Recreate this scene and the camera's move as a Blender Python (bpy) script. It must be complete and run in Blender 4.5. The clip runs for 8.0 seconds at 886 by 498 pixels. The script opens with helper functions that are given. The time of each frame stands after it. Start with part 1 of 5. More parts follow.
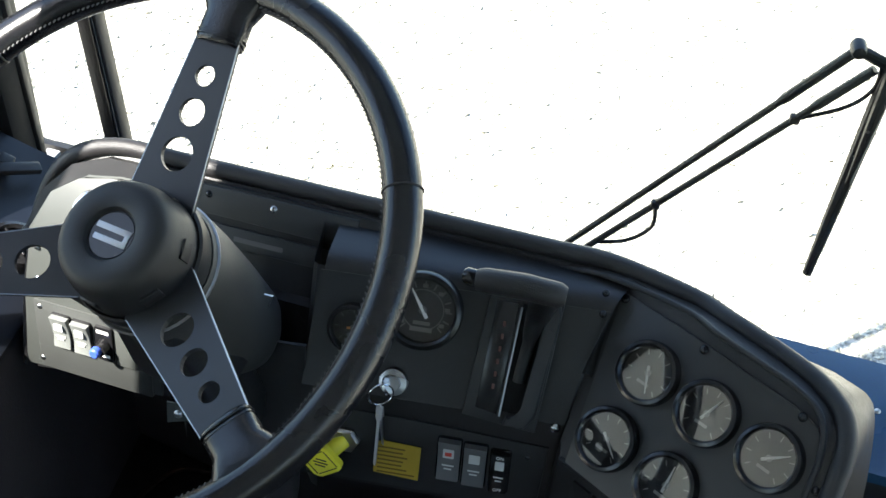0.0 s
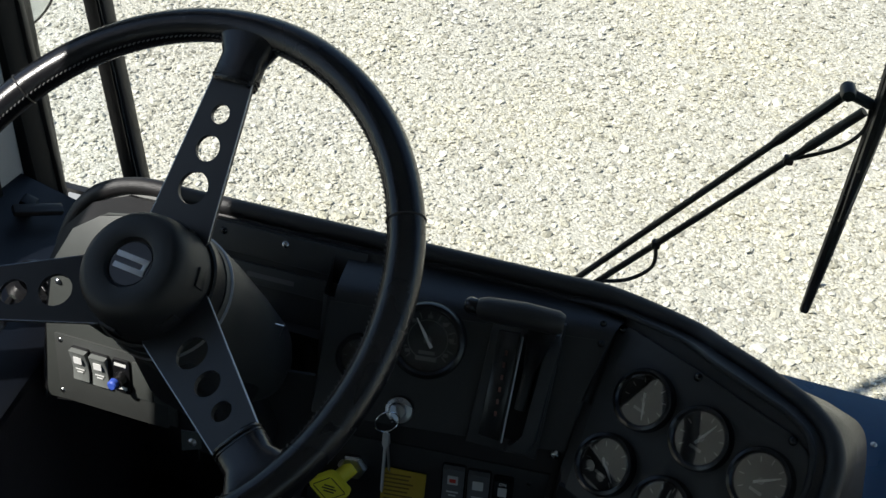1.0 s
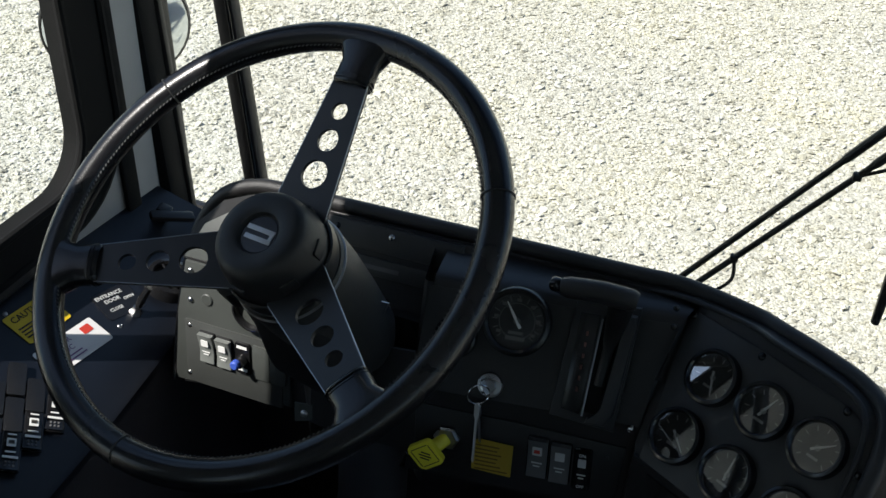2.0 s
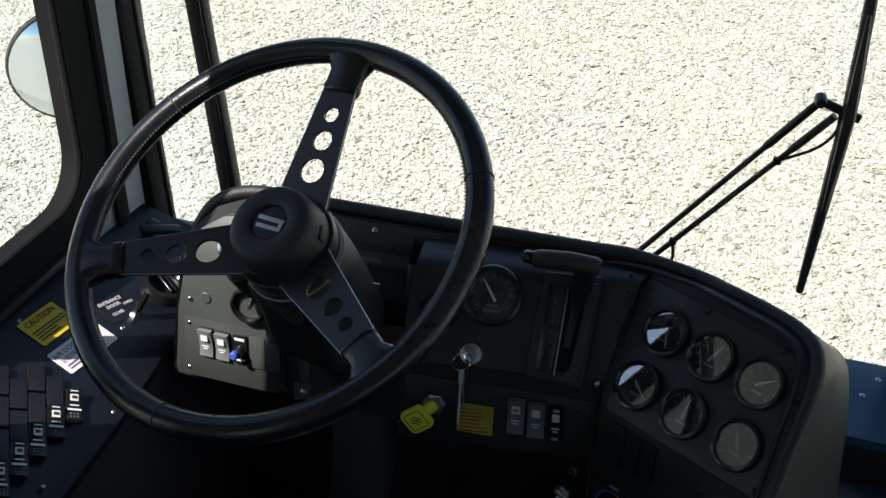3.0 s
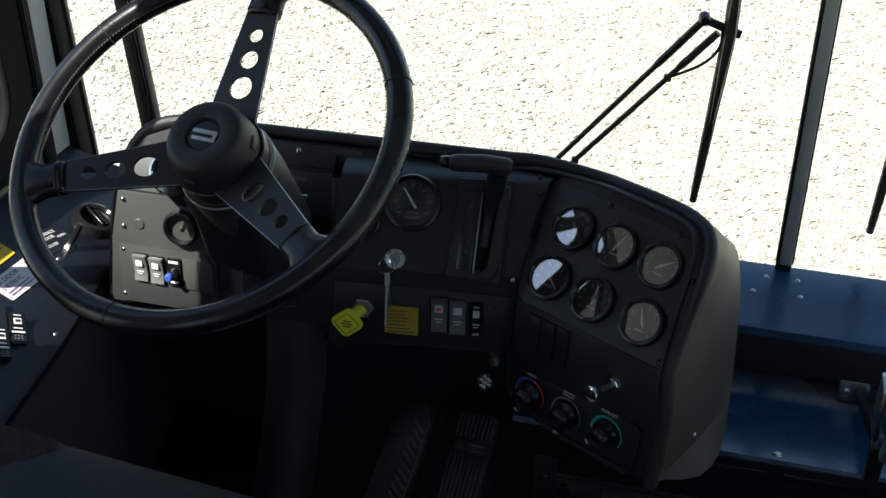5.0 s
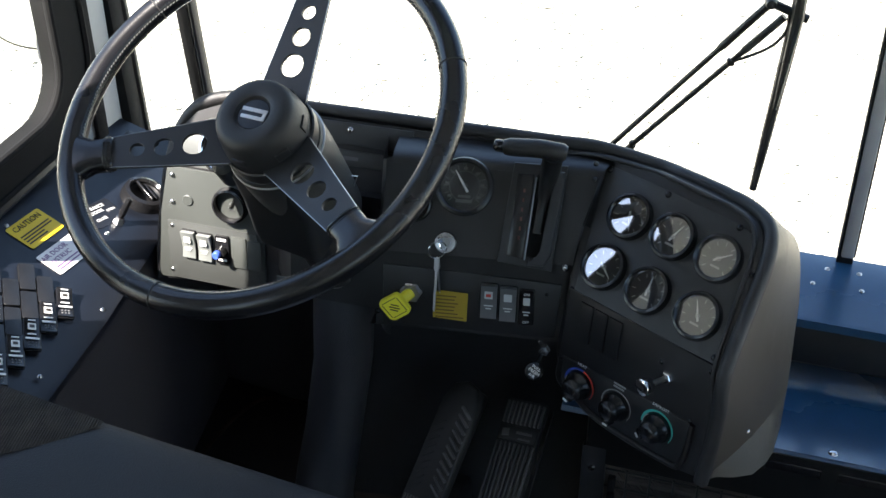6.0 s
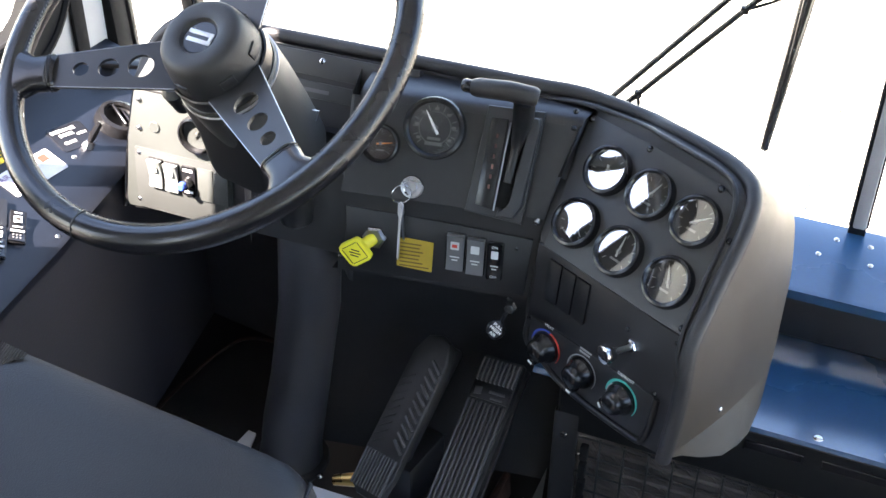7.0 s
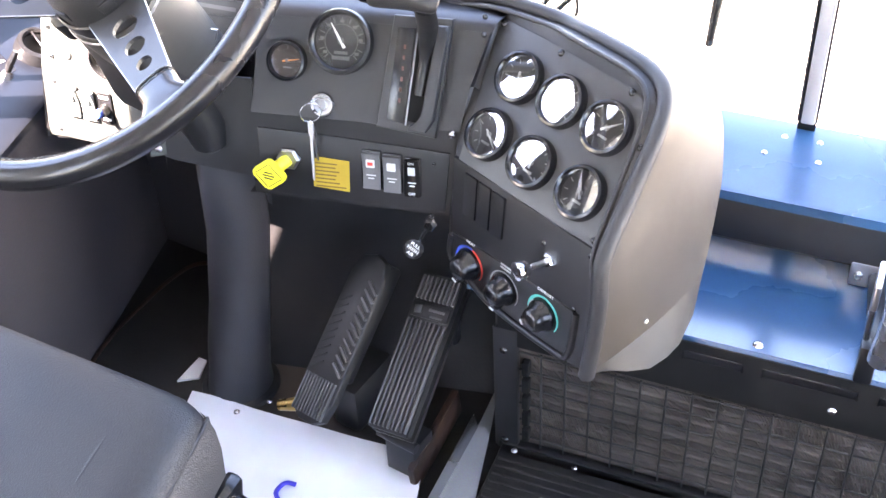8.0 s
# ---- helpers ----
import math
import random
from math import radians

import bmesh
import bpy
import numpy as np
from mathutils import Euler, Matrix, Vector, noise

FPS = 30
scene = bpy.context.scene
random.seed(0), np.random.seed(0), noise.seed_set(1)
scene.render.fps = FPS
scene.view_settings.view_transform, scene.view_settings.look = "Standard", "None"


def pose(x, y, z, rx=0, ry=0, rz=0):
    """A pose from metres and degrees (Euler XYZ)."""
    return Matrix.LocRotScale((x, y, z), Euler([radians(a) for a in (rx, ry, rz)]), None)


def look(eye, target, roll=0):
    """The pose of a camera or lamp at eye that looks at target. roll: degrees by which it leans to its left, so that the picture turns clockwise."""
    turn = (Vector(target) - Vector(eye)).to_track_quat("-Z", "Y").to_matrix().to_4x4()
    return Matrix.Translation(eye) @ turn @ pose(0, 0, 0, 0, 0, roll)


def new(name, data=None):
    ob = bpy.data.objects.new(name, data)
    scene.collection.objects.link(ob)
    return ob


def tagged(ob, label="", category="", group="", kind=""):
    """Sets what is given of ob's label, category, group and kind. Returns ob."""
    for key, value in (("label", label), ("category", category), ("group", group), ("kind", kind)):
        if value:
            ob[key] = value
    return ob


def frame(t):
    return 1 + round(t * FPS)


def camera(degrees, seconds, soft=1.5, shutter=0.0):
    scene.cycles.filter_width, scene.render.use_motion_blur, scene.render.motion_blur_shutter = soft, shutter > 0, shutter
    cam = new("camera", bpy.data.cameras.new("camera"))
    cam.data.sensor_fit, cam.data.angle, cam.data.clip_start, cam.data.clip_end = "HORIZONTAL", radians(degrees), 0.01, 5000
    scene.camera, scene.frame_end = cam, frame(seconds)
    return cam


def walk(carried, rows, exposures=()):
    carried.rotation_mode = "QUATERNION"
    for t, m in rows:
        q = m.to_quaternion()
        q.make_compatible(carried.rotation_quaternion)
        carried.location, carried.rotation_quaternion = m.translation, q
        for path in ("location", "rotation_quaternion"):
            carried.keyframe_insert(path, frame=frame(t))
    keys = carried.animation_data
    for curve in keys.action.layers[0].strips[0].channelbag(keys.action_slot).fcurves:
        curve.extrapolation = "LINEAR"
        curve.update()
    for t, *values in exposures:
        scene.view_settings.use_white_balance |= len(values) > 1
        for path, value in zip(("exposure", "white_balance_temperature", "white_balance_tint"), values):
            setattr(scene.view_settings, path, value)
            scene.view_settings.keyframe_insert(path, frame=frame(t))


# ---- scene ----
cam = camera(38.92, 8.0)
PATH = [
    (0, (0.3630, 0.4451, 2.4780), (0.1455, 1.9452, 1.1732), 2.94),
    (0.5, (0.3622, 0.4162, 2.4849), (0.2403, 1.9650, 1.2254), 5.85),
    (1, (0.3839, 0.3928, 2.4919), (0.1281, 1.9458, 1.2578), 2.24),
    (1.5, (0.4212, 0.3358, 2.5001), (0.0902, 1.9069, 1.3076), 1.76),
    (1.7, (0.4329, 0.2959, 2.5006), (0.0436, 1.8683, 1.3275), 1.30),
    (2.8, (0.4144, 0.0500, 2.5377), (-0.0373, 1.6786, 1.4682), -1.10),
    (3, (0.4030, 0.0230, 2.5489), (0.0883, 1.6767, 1.4689), -0.35),
    (3.5, (0.4260, -0.0577, 2.5598), (0.2741, 1.6267, 1.4924), -2.22),
    (4, (0.4436, -0.1162, 2.5710), (0.4009, 1.5922, 1.5319), -0.90),
    (4.5, (0.4400, -0.1453, 2.5425), (0.3998, 1.5455, 1.4751), -0.01),
    (5, (0.3990, -0.1353, 2.5271), (0.2418, 1.5294, 1.4297), 0.06),
    (5.2, (0.3807, -0.1247, 2.5308), (0.1898, 1.5276, 1.4202), 0.50),
    (6.3, (0.4231, -0.0798, 2.5095), (0.1611, 1.5442, 1.3719), -0.07),
    (6.5, (0.4508, -0.0602, 2.4984), (0.1634, 1.5552, 1.3547), 0.34),
    (7, (0.5206, 0.0137, 2.4646), (0.1754, 1.5712, 1.2584), 0.85),
    (7.5, (0.5800, 0.0577, 2.4366), (0.1694, 1.5373, 1.1551), 0.50),
    (8, (0.6538, 0.0980, 2.4397), (0.2666, 1.5479, 1.1176), -3.33),
]
# exposure along the walk: the camera opens and closes its iris
EXPOSURES = [(0.0, 2.55, 6450, 10), (0.3, 1.22, 6350, 10), (0.6, 0.72, 6350, 10), (1.0, 0.55, 6350, 10), (1.7, 0.60, 6350, 10), (2.8, 0.80, 6350, 10), (3.5, 0.78, 6350, 10), (4.0, 0.72, 6380, 10),
             (4.5, 0.64, 6420, 10), (5.0, 1.17, 6480, 10), (5.3, 1.6, 6520, 11), (6.3, 2.92, 6650, 14), (6.5, 3.17, 6700, 15), (7.0, 3.93, 6950, 21), (7.5, 4.75, 7200, 26), (8.0, 5.45, 7450, 30)]
walk(cam, [(t, look(eye, target, roll)) for t, eye, target, roll in PATH], EXPOSURES)

# ---- light: high sun behind the driver's side, clear sky ----
SUN_WAY = Vector((0.65, 0.55, -1.0)).normalized()
world = bpy.data.worlds.new("sky")
scene.world = world
world.use_nodes = True
wn = world.node_tree
sky = wn.nodes.new("ShaderNodeTexSky")
sky.sky_type, sky.sun_disc = "NISHITA", False
sky.sun_elevation = math.asin(-SUN_WAY.z)
sky.sun_rotation = math.atan2(-SUN_WAY.x, -SUN_WAY.y)
sky.dust_density = 0.6
wn.links.new(sky.outputs[0], wn.nodes["Background"].inputs[0])
wn.nodes["Background"].inputs[1].default_value = 0.10
sun = new("sun", bpy.data.lights.new("sun", "SUN"))
sun.data.energy, sun.data.angle, sun.data.color = 4.8, radians(0.53), (1.0, 0.95, 0.87)
sun.matrix_world = look((0, 0, 0), SUN_WAY)


# ---- materials ----
def mat(name, color, rough=0.5, metal=0.0, vary=0.25, scale=40.0, bump=0.15, fine=400.0, spec=0.5, coat=0.0, stain=None):
    """A surface with coarse and fine variation of colour, gloss and relief; stain: a second colour in soft patches."""
    m = bpy.data.materials.new(name)
    m.use_nodes = True
    nt = m.node_tree
    b = nt.nodes["Principled BSDF"]
    tc = nt.nodes.new("ShaderNodeTexCoord")
    n1 = nt.nodes.new("ShaderNodeTexNoise")
    n1.inputs["Scale"].default_value, n1.inputs["Detail"].default_value = scale / 8, 5
    n2 = nt.nodes.new("ShaderNodeTexNoise")
    n2.inputs["Scale"].default_value, n2.inputs["Detail"].default_value = fine, 3
    for n in (n1, n2):
        nt.links.new(tc.outputs["Object"], n.inputs["Vector"])
    ramp = nt.nodes.new("ShaderNodeValToRGB")
    lo = [max(0.0, c * (1 - vary)) for c in color]
    hi = [min(1.0, c * (1 + vary)) for c in color]
    ramp.color_ramp.elements[0].position, ramp.color_ramp.elements[1].position = 0.3, 0.7
    ramp.color_ramp.elements[0].color, ramp.color_ramp.elements[1].color = (*lo, 1), (*(stain or hi), 1)
    nt.links.new(n1.outputs["Fac"], ramp.inputs["Fac"])
    mix = nt.nodes.new("ShaderNodeMix")
    mix.data_type = "RGBA"
    mix.blend_type = "MULTIPLY"
    mix.inputs["Factor"].default_value = vary
    nt.links.new(ramp.outputs["Color"], mix.inputs[6])
    nt.links.new(n2.outputs["Color"], mix.inputs[7])
    nt.links.new(mix.outputs[2], b.inputs["Base Color"])
    mr = nt.nodes.new("ShaderNodeMapRange")
    mr.inputs["To Min"].default_value, mr.inputs["To Max"].default_value = max(0.02, rough - 0.12), min(1.0, rough + 0.12)
    nt.links.new(n1.outputs["Fac"], mr.inputs["Value"])
    nt.links.new(mr.outputs["Result"], b.inputs["Roughness"])
    b.inputs["Metallic"].default_value = metal
    b.inputs["Specular IOR Level"].default_value = spec
    b.inputs["Coat Weight"].default_value = coat
    b.inputs["Coat Roughness"].default_value = 0.16
    if bump:
        bp = nt.nodes.new("ShaderNodeBump")
        bp.inputs["Strength"].default_value, bp.inputs["Distance"].default_value = bump, 0.002
        nt.links.new(n2.outputs["Fac"], bp.inputs["Height"])
        nt.links.new(bp.outputs["Normal"], b.inputs["Normal"])
    return m


def leather(name, color, rough, cells=900.0, depth=0.25):
    """Grained plastic or leather: small rounded cells over soft wear."""
    m = mat(name, color, rough, vary=0.3, scale=60, bump=0.0)
    nt = m.node_tree
    tc = nt.nodes.new("ShaderNodeTexCoord")
    v = nt.nodes.new("ShaderNodeTexVoronoi")
    v.inputs["Scale"].default_value = cells
    nt.links.new(tc.outputs["Object"], v.inputs["Vector"])
    bp = nt.nodes.new("ShaderNodeBump")
    bp.inputs["Strength"].default_value, bp.inputs["Distance"].default_value = depth, 0.001
    nt.links.new(v.outputs["Distance"], bp.inputs["Height"])
    nt.links.new(bp.outputs["Normal"], nt.nodes["Principled BSDF"].inputs["Normal"])
    return m


def clear(name, gloss, rough=0.02, tint=(1, 1, 1), dirt=0.0):
    """Thin clear glass: lets light straight through and mirrors a share of it."""
    m = bpy.data.materials.new(name)
    m.use_nodes = True
    nt = m.node_tree
    nt.nodes.remove(nt.nodes["Principled BSDF"])
    tr = nt.nodes.new("ShaderNodeBsdfTransparent")
    tr.inputs["Color"].default_value = (*tint, 1)
    gl = nt.nodes.new("ShaderNodeBsdfGlossy")
    gl.inputs["Roughness"].default_value = rough
    mx = nt.nodes.new("ShaderNodeMixShader")
    mx.inputs[0].default_value = gloss
    nt.links.new(tr.outputs[0], mx.inputs[1])
    nt.links.new(gl.outputs[0], mx.inputs[2])
    last = mx
    if dirt:
        tc = nt.nodes.new("ShaderNodeTexCoord")
        vo = nt.nodes.new("ShaderNodeTexNoise")
        vo.inputs["Scale"].default_value, vo.inputs["Detail"].default_value = 90, 2
        nt.links.new(tc.outputs["Object"], vo.inputs["Vector"])
        rp = nt.nodes.new("ShaderNodeMapRange")
        rp.inputs["From Min"].default_value, rp.inputs["From Max"].default_value = 0.72, 0.76
        rp.inputs["To Max"].default_value = dirt
        nt.links.new(vo.outputs["Fac"], rp.inputs["Value"])
        df = nt.nodes.new("ShaderNodeBsdfDiffuse")
        df.inputs["Color"].default_value = (0.35, 0.33, 0.3, 1)
        m2 = nt.nodes.new("ShaderNodeMixShader")
        nt.links.new(rp.outputs["Result"], m2.inputs[0])
        nt.links.new(mx.outputs[0], m2.inputs[1])
        nt.links.new(df.outputs[0], m2.inputs[2])
        last = m2
    nt.links.new(last.outputs[0], nt.nodes["Material Output"].inputs[0])
    return m


DASH = leather("dash_plastic", (0.022, 0.021, 0.022), 0.48, 1100, 0.3)
FACE = mat("dash_face", (0.0155, 0.0148, 0.0158), 0.42, vary=0.3, scale=50, bump=0.12, fine=900)
PLATE = mat("gauge_plate", (0.035, 0.036, 0.037), 0.42, vary=0.2, scale=40, bump=0.12, fine=1200)
SWPLATE = mat("switch_plate", (0.050, 0.053, 0.050), 0.5, vary=0.2, scale=40, bump=0.12, fine=1200)
SWITCHM = mat("switch_mid", (0.17, 0.18, 0.17), 0.4, vary=0.2, bump=0.05, fine=1500)
MARKS = mat("dim_mark", (0.13, 0.05, 0.04), 0.6, vary=0.1, bump=0.0)
FADED = mat("faded_dial_print", (0.12, 0.12, 0.115), 0.6, vary=0.25, bump=0.0)
LEFTPLATE = mat("side_plate", (0.060, 0.065, 0.060), 0.5, vary=0.2, scale=40, bump=0.12, fine=1200)
LEATHER = leather("wheel_leather", (0.009, 0.009, 0.011), 0.25, 700, 0.10)
SPOKE = mat("spoke_paint", (0.028, 0.029, 0.032), 0.38, metal=0.0, vary=0.2, bump=0.05, fine=1500)
EDGE = mat("worn_steel", (0.35, 0.36, 0.38), 0.35, metal=1.0, vary=0.3)
HUBM = leather("hub_rubber", (0.016, 0.016, 0.017), 0.5, 1500, 0.2)
SHROUD = leather("shroud_plastic", (0.032, 0.032, 0.031), 0.45, 1500, 0.2)
RUBBER = mat("rubber", (0.014, 0.014, 0.014), 0.55, vary=0.35, scale=60, bump=0.2, fine=600)
RIBS = mat("worn_rib_rubber", (0.105, 0.104, 0.104), 0.45, vary=0.35, scale=60, bump=0.1, fine=600)
BOOT = leather("boot_vinyl", (0.030, 0.030, 0.034), 0.5, 500, 0.3)
TAN = leather("pod_side_vinyl", (0.038, 0.030, 0.022), 0.36, 1000, 0.5)
BLUE = mat("blue_paint", (0.018, 0.072, 0.152), 0.27, vary=0.28, scale=34, bump=0.05, fine=300, coat=0.8)
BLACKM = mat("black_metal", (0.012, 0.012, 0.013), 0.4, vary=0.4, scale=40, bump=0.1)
KICK = mat("kick_panel", (0.055, 0.049, 0.053), 0.55, vary=0.3, scale=24, bump=0.15, fine=250)
# near-black: the footwell's shade put into the colour
SHADEWALL = mat("footwell_shade", (0.008, 0.0073, 0.0083), 0.6, vary=0.4, scale=30, bump=0.2, fine=250)
CONSOLE = mat("console_paint", (0.008, 0.0105, 0.017), 0.36, vary=0.3, scale=40, bump=0.1, fine=1200)
CHROME = mat("chrome", (0.75, 0.75, 0.76), 0.12, metal=1.0, vary=0.1, bump=0.0)
STEEL = mat("steel", (0.5, 0.5, 0.51), 0.28, metal=1.0, vary=0.2, bump=0.05)
BLACKG = mat("black_gloss", (0.010, 0.010, 0.011), 0.22, vary=0.2, bump=0.0)
STITCH = mat("stitch_thread", (0.10, 0.10, 0.10), 0.7, vary=0.2, bump=0.0)
DIAL = mat("dial_black", (0.012, 0.012, 0.013), 0.6, vary=0.2, bump=0.0)
AMBER = mat("dial_brown", (0.020, 0.013, 0.009), 0.6, vary=0.3, bump=0.0)
ORANGE = mat("needle_orange", (0.7, 0.22, 0.04), 0.5, vary=0.1, bump=0.0)
PRINT = mat("white_print", (0.75, 0.75, 0.73), 0.6, vary=0.08, bump=0.0)
GREYP = mat("grey_print", (0.32, 0.32, 0.31), 0.6, vary=0.1, bump=0.0)
SWITCH = mat("switch_grey", (0.11, 0.11, 0.112), 0.5, vary=0.15, bump=0.08, fine=1500)
SWITCHL = mat("switch_light", (0.55, 0.56, 0.54), 0.5, vary=0.15, bump=0.05, fine=1500)
RED = mat("red_print", (0.6, 0.05, 0.03), 0.5, vary=0.1, bump=0.0)
BLUEP = mat("blue_print", (0.04, 0.09, 0.45), 0.5, vary=0.1, bump=0.0)
TEAL = mat("teal_print", (0.05, 0.50, 0.42), 0.5, vary=0.1, bump=0.0)
YELLOW = mat("yellow_plastic", (0.75, 0.68, 0.04), 0.4, vary=0.08, bump=0.03)
OCHRE = mat("placard_yellow", (0.40, 0.27, 0.025), 0.5, vary=0.15, scale=80, bump=0.0)
INK = mat("black_ink", (0.03, 0.025, 0.02), 0.6, vary=0.1, bump=0.0)
DECALY = mat("caution_yellow", (0.75, 0.52, 0.02), 0.45, vary=0.06, bump=0.0)
DECALW = mat("decal_white", (0.78, 0.77, 0.76), 0.45, vary=0.06, bump=0.0)
PURPLE = mat("purple_print", (0.20, 0.10, 0.25), 0.5, vary=0.1, bump=0.0)
PAPER = mat("paper", (0.70, 0.74, 0.80), 0.8, vary=0.12, scale=25, bump=0.3, fine=30, stain=(0.78, 0.80, 0.84))
PENINK = mat("pen_ink", (0.03, 0.03, 0.40), 0.5, vary=0.1, bump=0.0)
SEATV = leather("seat_vinyl", (0.0115, 0.0113, 0.0128), 0.55, 600, 0.4)
SEATS = leather("seat_side", (0.038, 0.036, 0.036), 0.6, 600, 0.4)
FABRIC = mat("seat_fabric", (0.060, 0.050, 0.040), 0.9, vary=0.4, scale=400, bump=0.5, fine=900)
FLOORM = mat("floor_rubber", (0.014, 0.014, 0.015), 0.6, vary=0.4, scale=30, bump=0.25, fine=200, stain=(0.024, 0.021, 0.020))
FLOORG = mat("floor_grey", (0.22, 0.23, 0.24), 0.5, vary=0.3, scale=30, bump=0.15)
RUSTY = mat("rusty_bracket", (0.018, 0.013, 0.011), 0.5, metal=0.2, vary=0.6, scale=260, bump=0.4, stain=(0.085, 0.035, 0.018))
BRASS = mat("brass", (0.7, 0.45, 0.15), 0.3, metal=1.0, vary=0.2, bump=0.05)
FINS = mat("heater_core", (0.15, 0.13, 0.115), 0.7, metal=0.2, vary=0.5, scale=120, bump=0.5, fine=500)
WALLM = mat("wall_panel", (0.25, 0.25, 0.25), 0.55, vary=0.15, scale=20, bump=0.1)
CEILM = mat("ceiling_panel", (0.38, 0.44, 0.53), 0.6, vary=0.1, scale=20, bump=0.1)
PILLARG = mat("pillar_grey", (0.36, 0.37, 0.37), 0.5, vary=0.15, scale=30, bump=0.1)
POSTM = mat("post_grey", (0.42, 0.41, 0.40), 0.45, metal=0.0, vary=0.2, scale=40, bump=0.05)
GASKET = mat("gasket_rubber", (0.010, 0.010, 0.010), 0.85, vary=0.3, scale=60, bump=0.2, fine=600, spec=0.15)
SATIN = mat("satin_silver", (0.62, 0.62, 0.64), 0.5, metal=0.4, vary=0.08, bump=0.0)
DULL = mat("faded_print", (0.14, 0.085, 0.015), 0.6, vary=0.15, bump=0.0)
PANE = clear("window_glass", 0.03, 0.01, (0.96, 0.98, 0.96))
SHIELD = clear("windshield_glass", 0.03, 0.01, (0.97, 0.98, 0.95), dirt=0.5)
LENS = clear("gauge_lens", 0.42, 0.03)
DULLLENS = clear("dial_lens", 0.05, 0.06)
MIRROR = mat("mirror", (0.60, 0.65, 0.68), 0.03, metal=1.0, vary=0.02, bump=0.0)


def gravel_material():
    m = bpy.data.materials.new("gravel")
    m.use_nodes = True
    nt = m.node_tree
    b = nt.nodes["Principled BSDF"]
    tc = nt.nodes.new("ShaderNodeTexCoord")
    v = nt.nodes.new("ShaderNodeTexVoronoi")
    v.inputs["Scale"].default_value = 120
    nt.links.new(tc.outputs["Object"], v.inputs["Vector"])
    rp = nt.nodes.new("ShaderNodeValToRGB")
    e = rp.color_ramp.elements
    e[0].color, e[1].color = (0.36, 0.345, 0.30, 1), (0.68, 0.65, 0.57, 1)
    sep = nt.nodes.new("ShaderNodeSeparateColor")
    nt.links.new(v.outputs["Color"], sep.inputs[0])
    nt.links.new(sep.outputs[0], rp.inputs["Fac"])
    nt.links.new(rp.outputs["Color"], b.inputs["Base Color"])
    bp = nt.nodes.new("ShaderNodeBump")
    bp.invert = True
    bp.inputs["Strength"].default_value, bp.inputs["Distance"].default_value = 0.6, 0.006
    nt.links.new(v.outputs["Distance"], bp.inputs["Height"])
    nt.links.new(bp.outputs["Normal"], b.inputs["Normal"])
    b.inputs["Roughness"].default_value = 0.9
    return m


def stone_material():
    m = bpy.data.materials.new("crushed_stone")
    m.use_nodes = True
    nt = m.node_tree
    b = nt.nodes["Principled BSDF"]
    g = nt.nodes.new("ShaderNodeNewGeometry")
    rp = nt.nodes.new("ShaderNodeValToRGB")
    e = rp.color_ramp.elements
    e[0].color, e[1].color = (0.31, 0.295, 0.25, 1), (0.80, 0.775, 0.70, 1)
    mid = e.new(0.45)
    mid.color = (0.575, 0.55, 0.465, 1)
    nt.links.new(g.outputs["Random Per Island"], rp.inputs["Fac"])
    tc = nt.nodes.new("ShaderNodeTexCoord")
    n = nt.nodes.new("ShaderNodeTexNoise")
    n.inputs["Scale"].default_value, n.inputs["Detail"].default_value = 1.1, 3
    nt.links.new(tc.outputs["Object"], n.inputs["Vector"])
    r2 = nt.nodes.new("ShaderNodeValToRGB")
    r2.color_ramp.elements[0].position, r2.color_ramp.elements[1].position = 0.35, 0.65
    r2.color_ramp.elements[0].color, r2.color_ramp.elements[1].color = (0.86, 0.87, 0.90, 1), (1.0, 0.98, 0.90, 1)
    nt.links.new(n.outputs["Fac"], r2.inputs["Fac"])
    mx = nt.nodes.new("ShaderNodeMix")
    mx.data_type, mx.blend_type = "RGBA", "MULTIPLY"
    mx.inputs["Factor"].default_value = 1.0
    nt.links.new(rp.outputs["Color"], mx.inputs[6])
    nt.links.new(r2.outputs["Color"], mx.inputs[7])
    nt.links.new(mx.outputs[2], b.inputs["Base Color"])
    b.inputs["Roughness"].default_value = 0.85
    return m


GRAVEL, STONE = gravel_material(), stone_material()

# ---- building helpers ----
ORIGIN = {}


def thing(name, at, label, category, group="", kind=""):
    """An Empty at the base of a thing; its parts are meshes under it."""
    ob = new(name)
    ob.location = at
    ob.empty_display_size = 0.02
    ORIGIN[ob] = Vector(at)
    return tagged(ob, label, category, group, kind)


def part(name, bm, material, parent=None, label="", smooth=True):
    """Links a bmesh, given in world places, as one mesh object under a thing or a part."""
    at = ORIGIN[parent] if parent else Vector()
    me = bpy.data.meshes.new(name)
    bmesh.ops.recalc_face_normals(bm, faces=bm.faces)
    bm.to_mesh(me)
    bm.free()
    me.transform(Matrix.Translation(-at))
    me.materials.append(material)
    if smooth:
        me.shade_smooth()
        me.set_sharp_from_angle(angle=radians(35))
    ob = new(name, me)
    if parent:
        ob.parent = parent
    ORIGIN[ob] = at
    if label:
        ob["label"] = label
    return ob


def structure(name, bm, material, label, category, smooth=True):
    return tagged(part(name, bm, material, None, smooth=smooth), label, category, kind="structure")


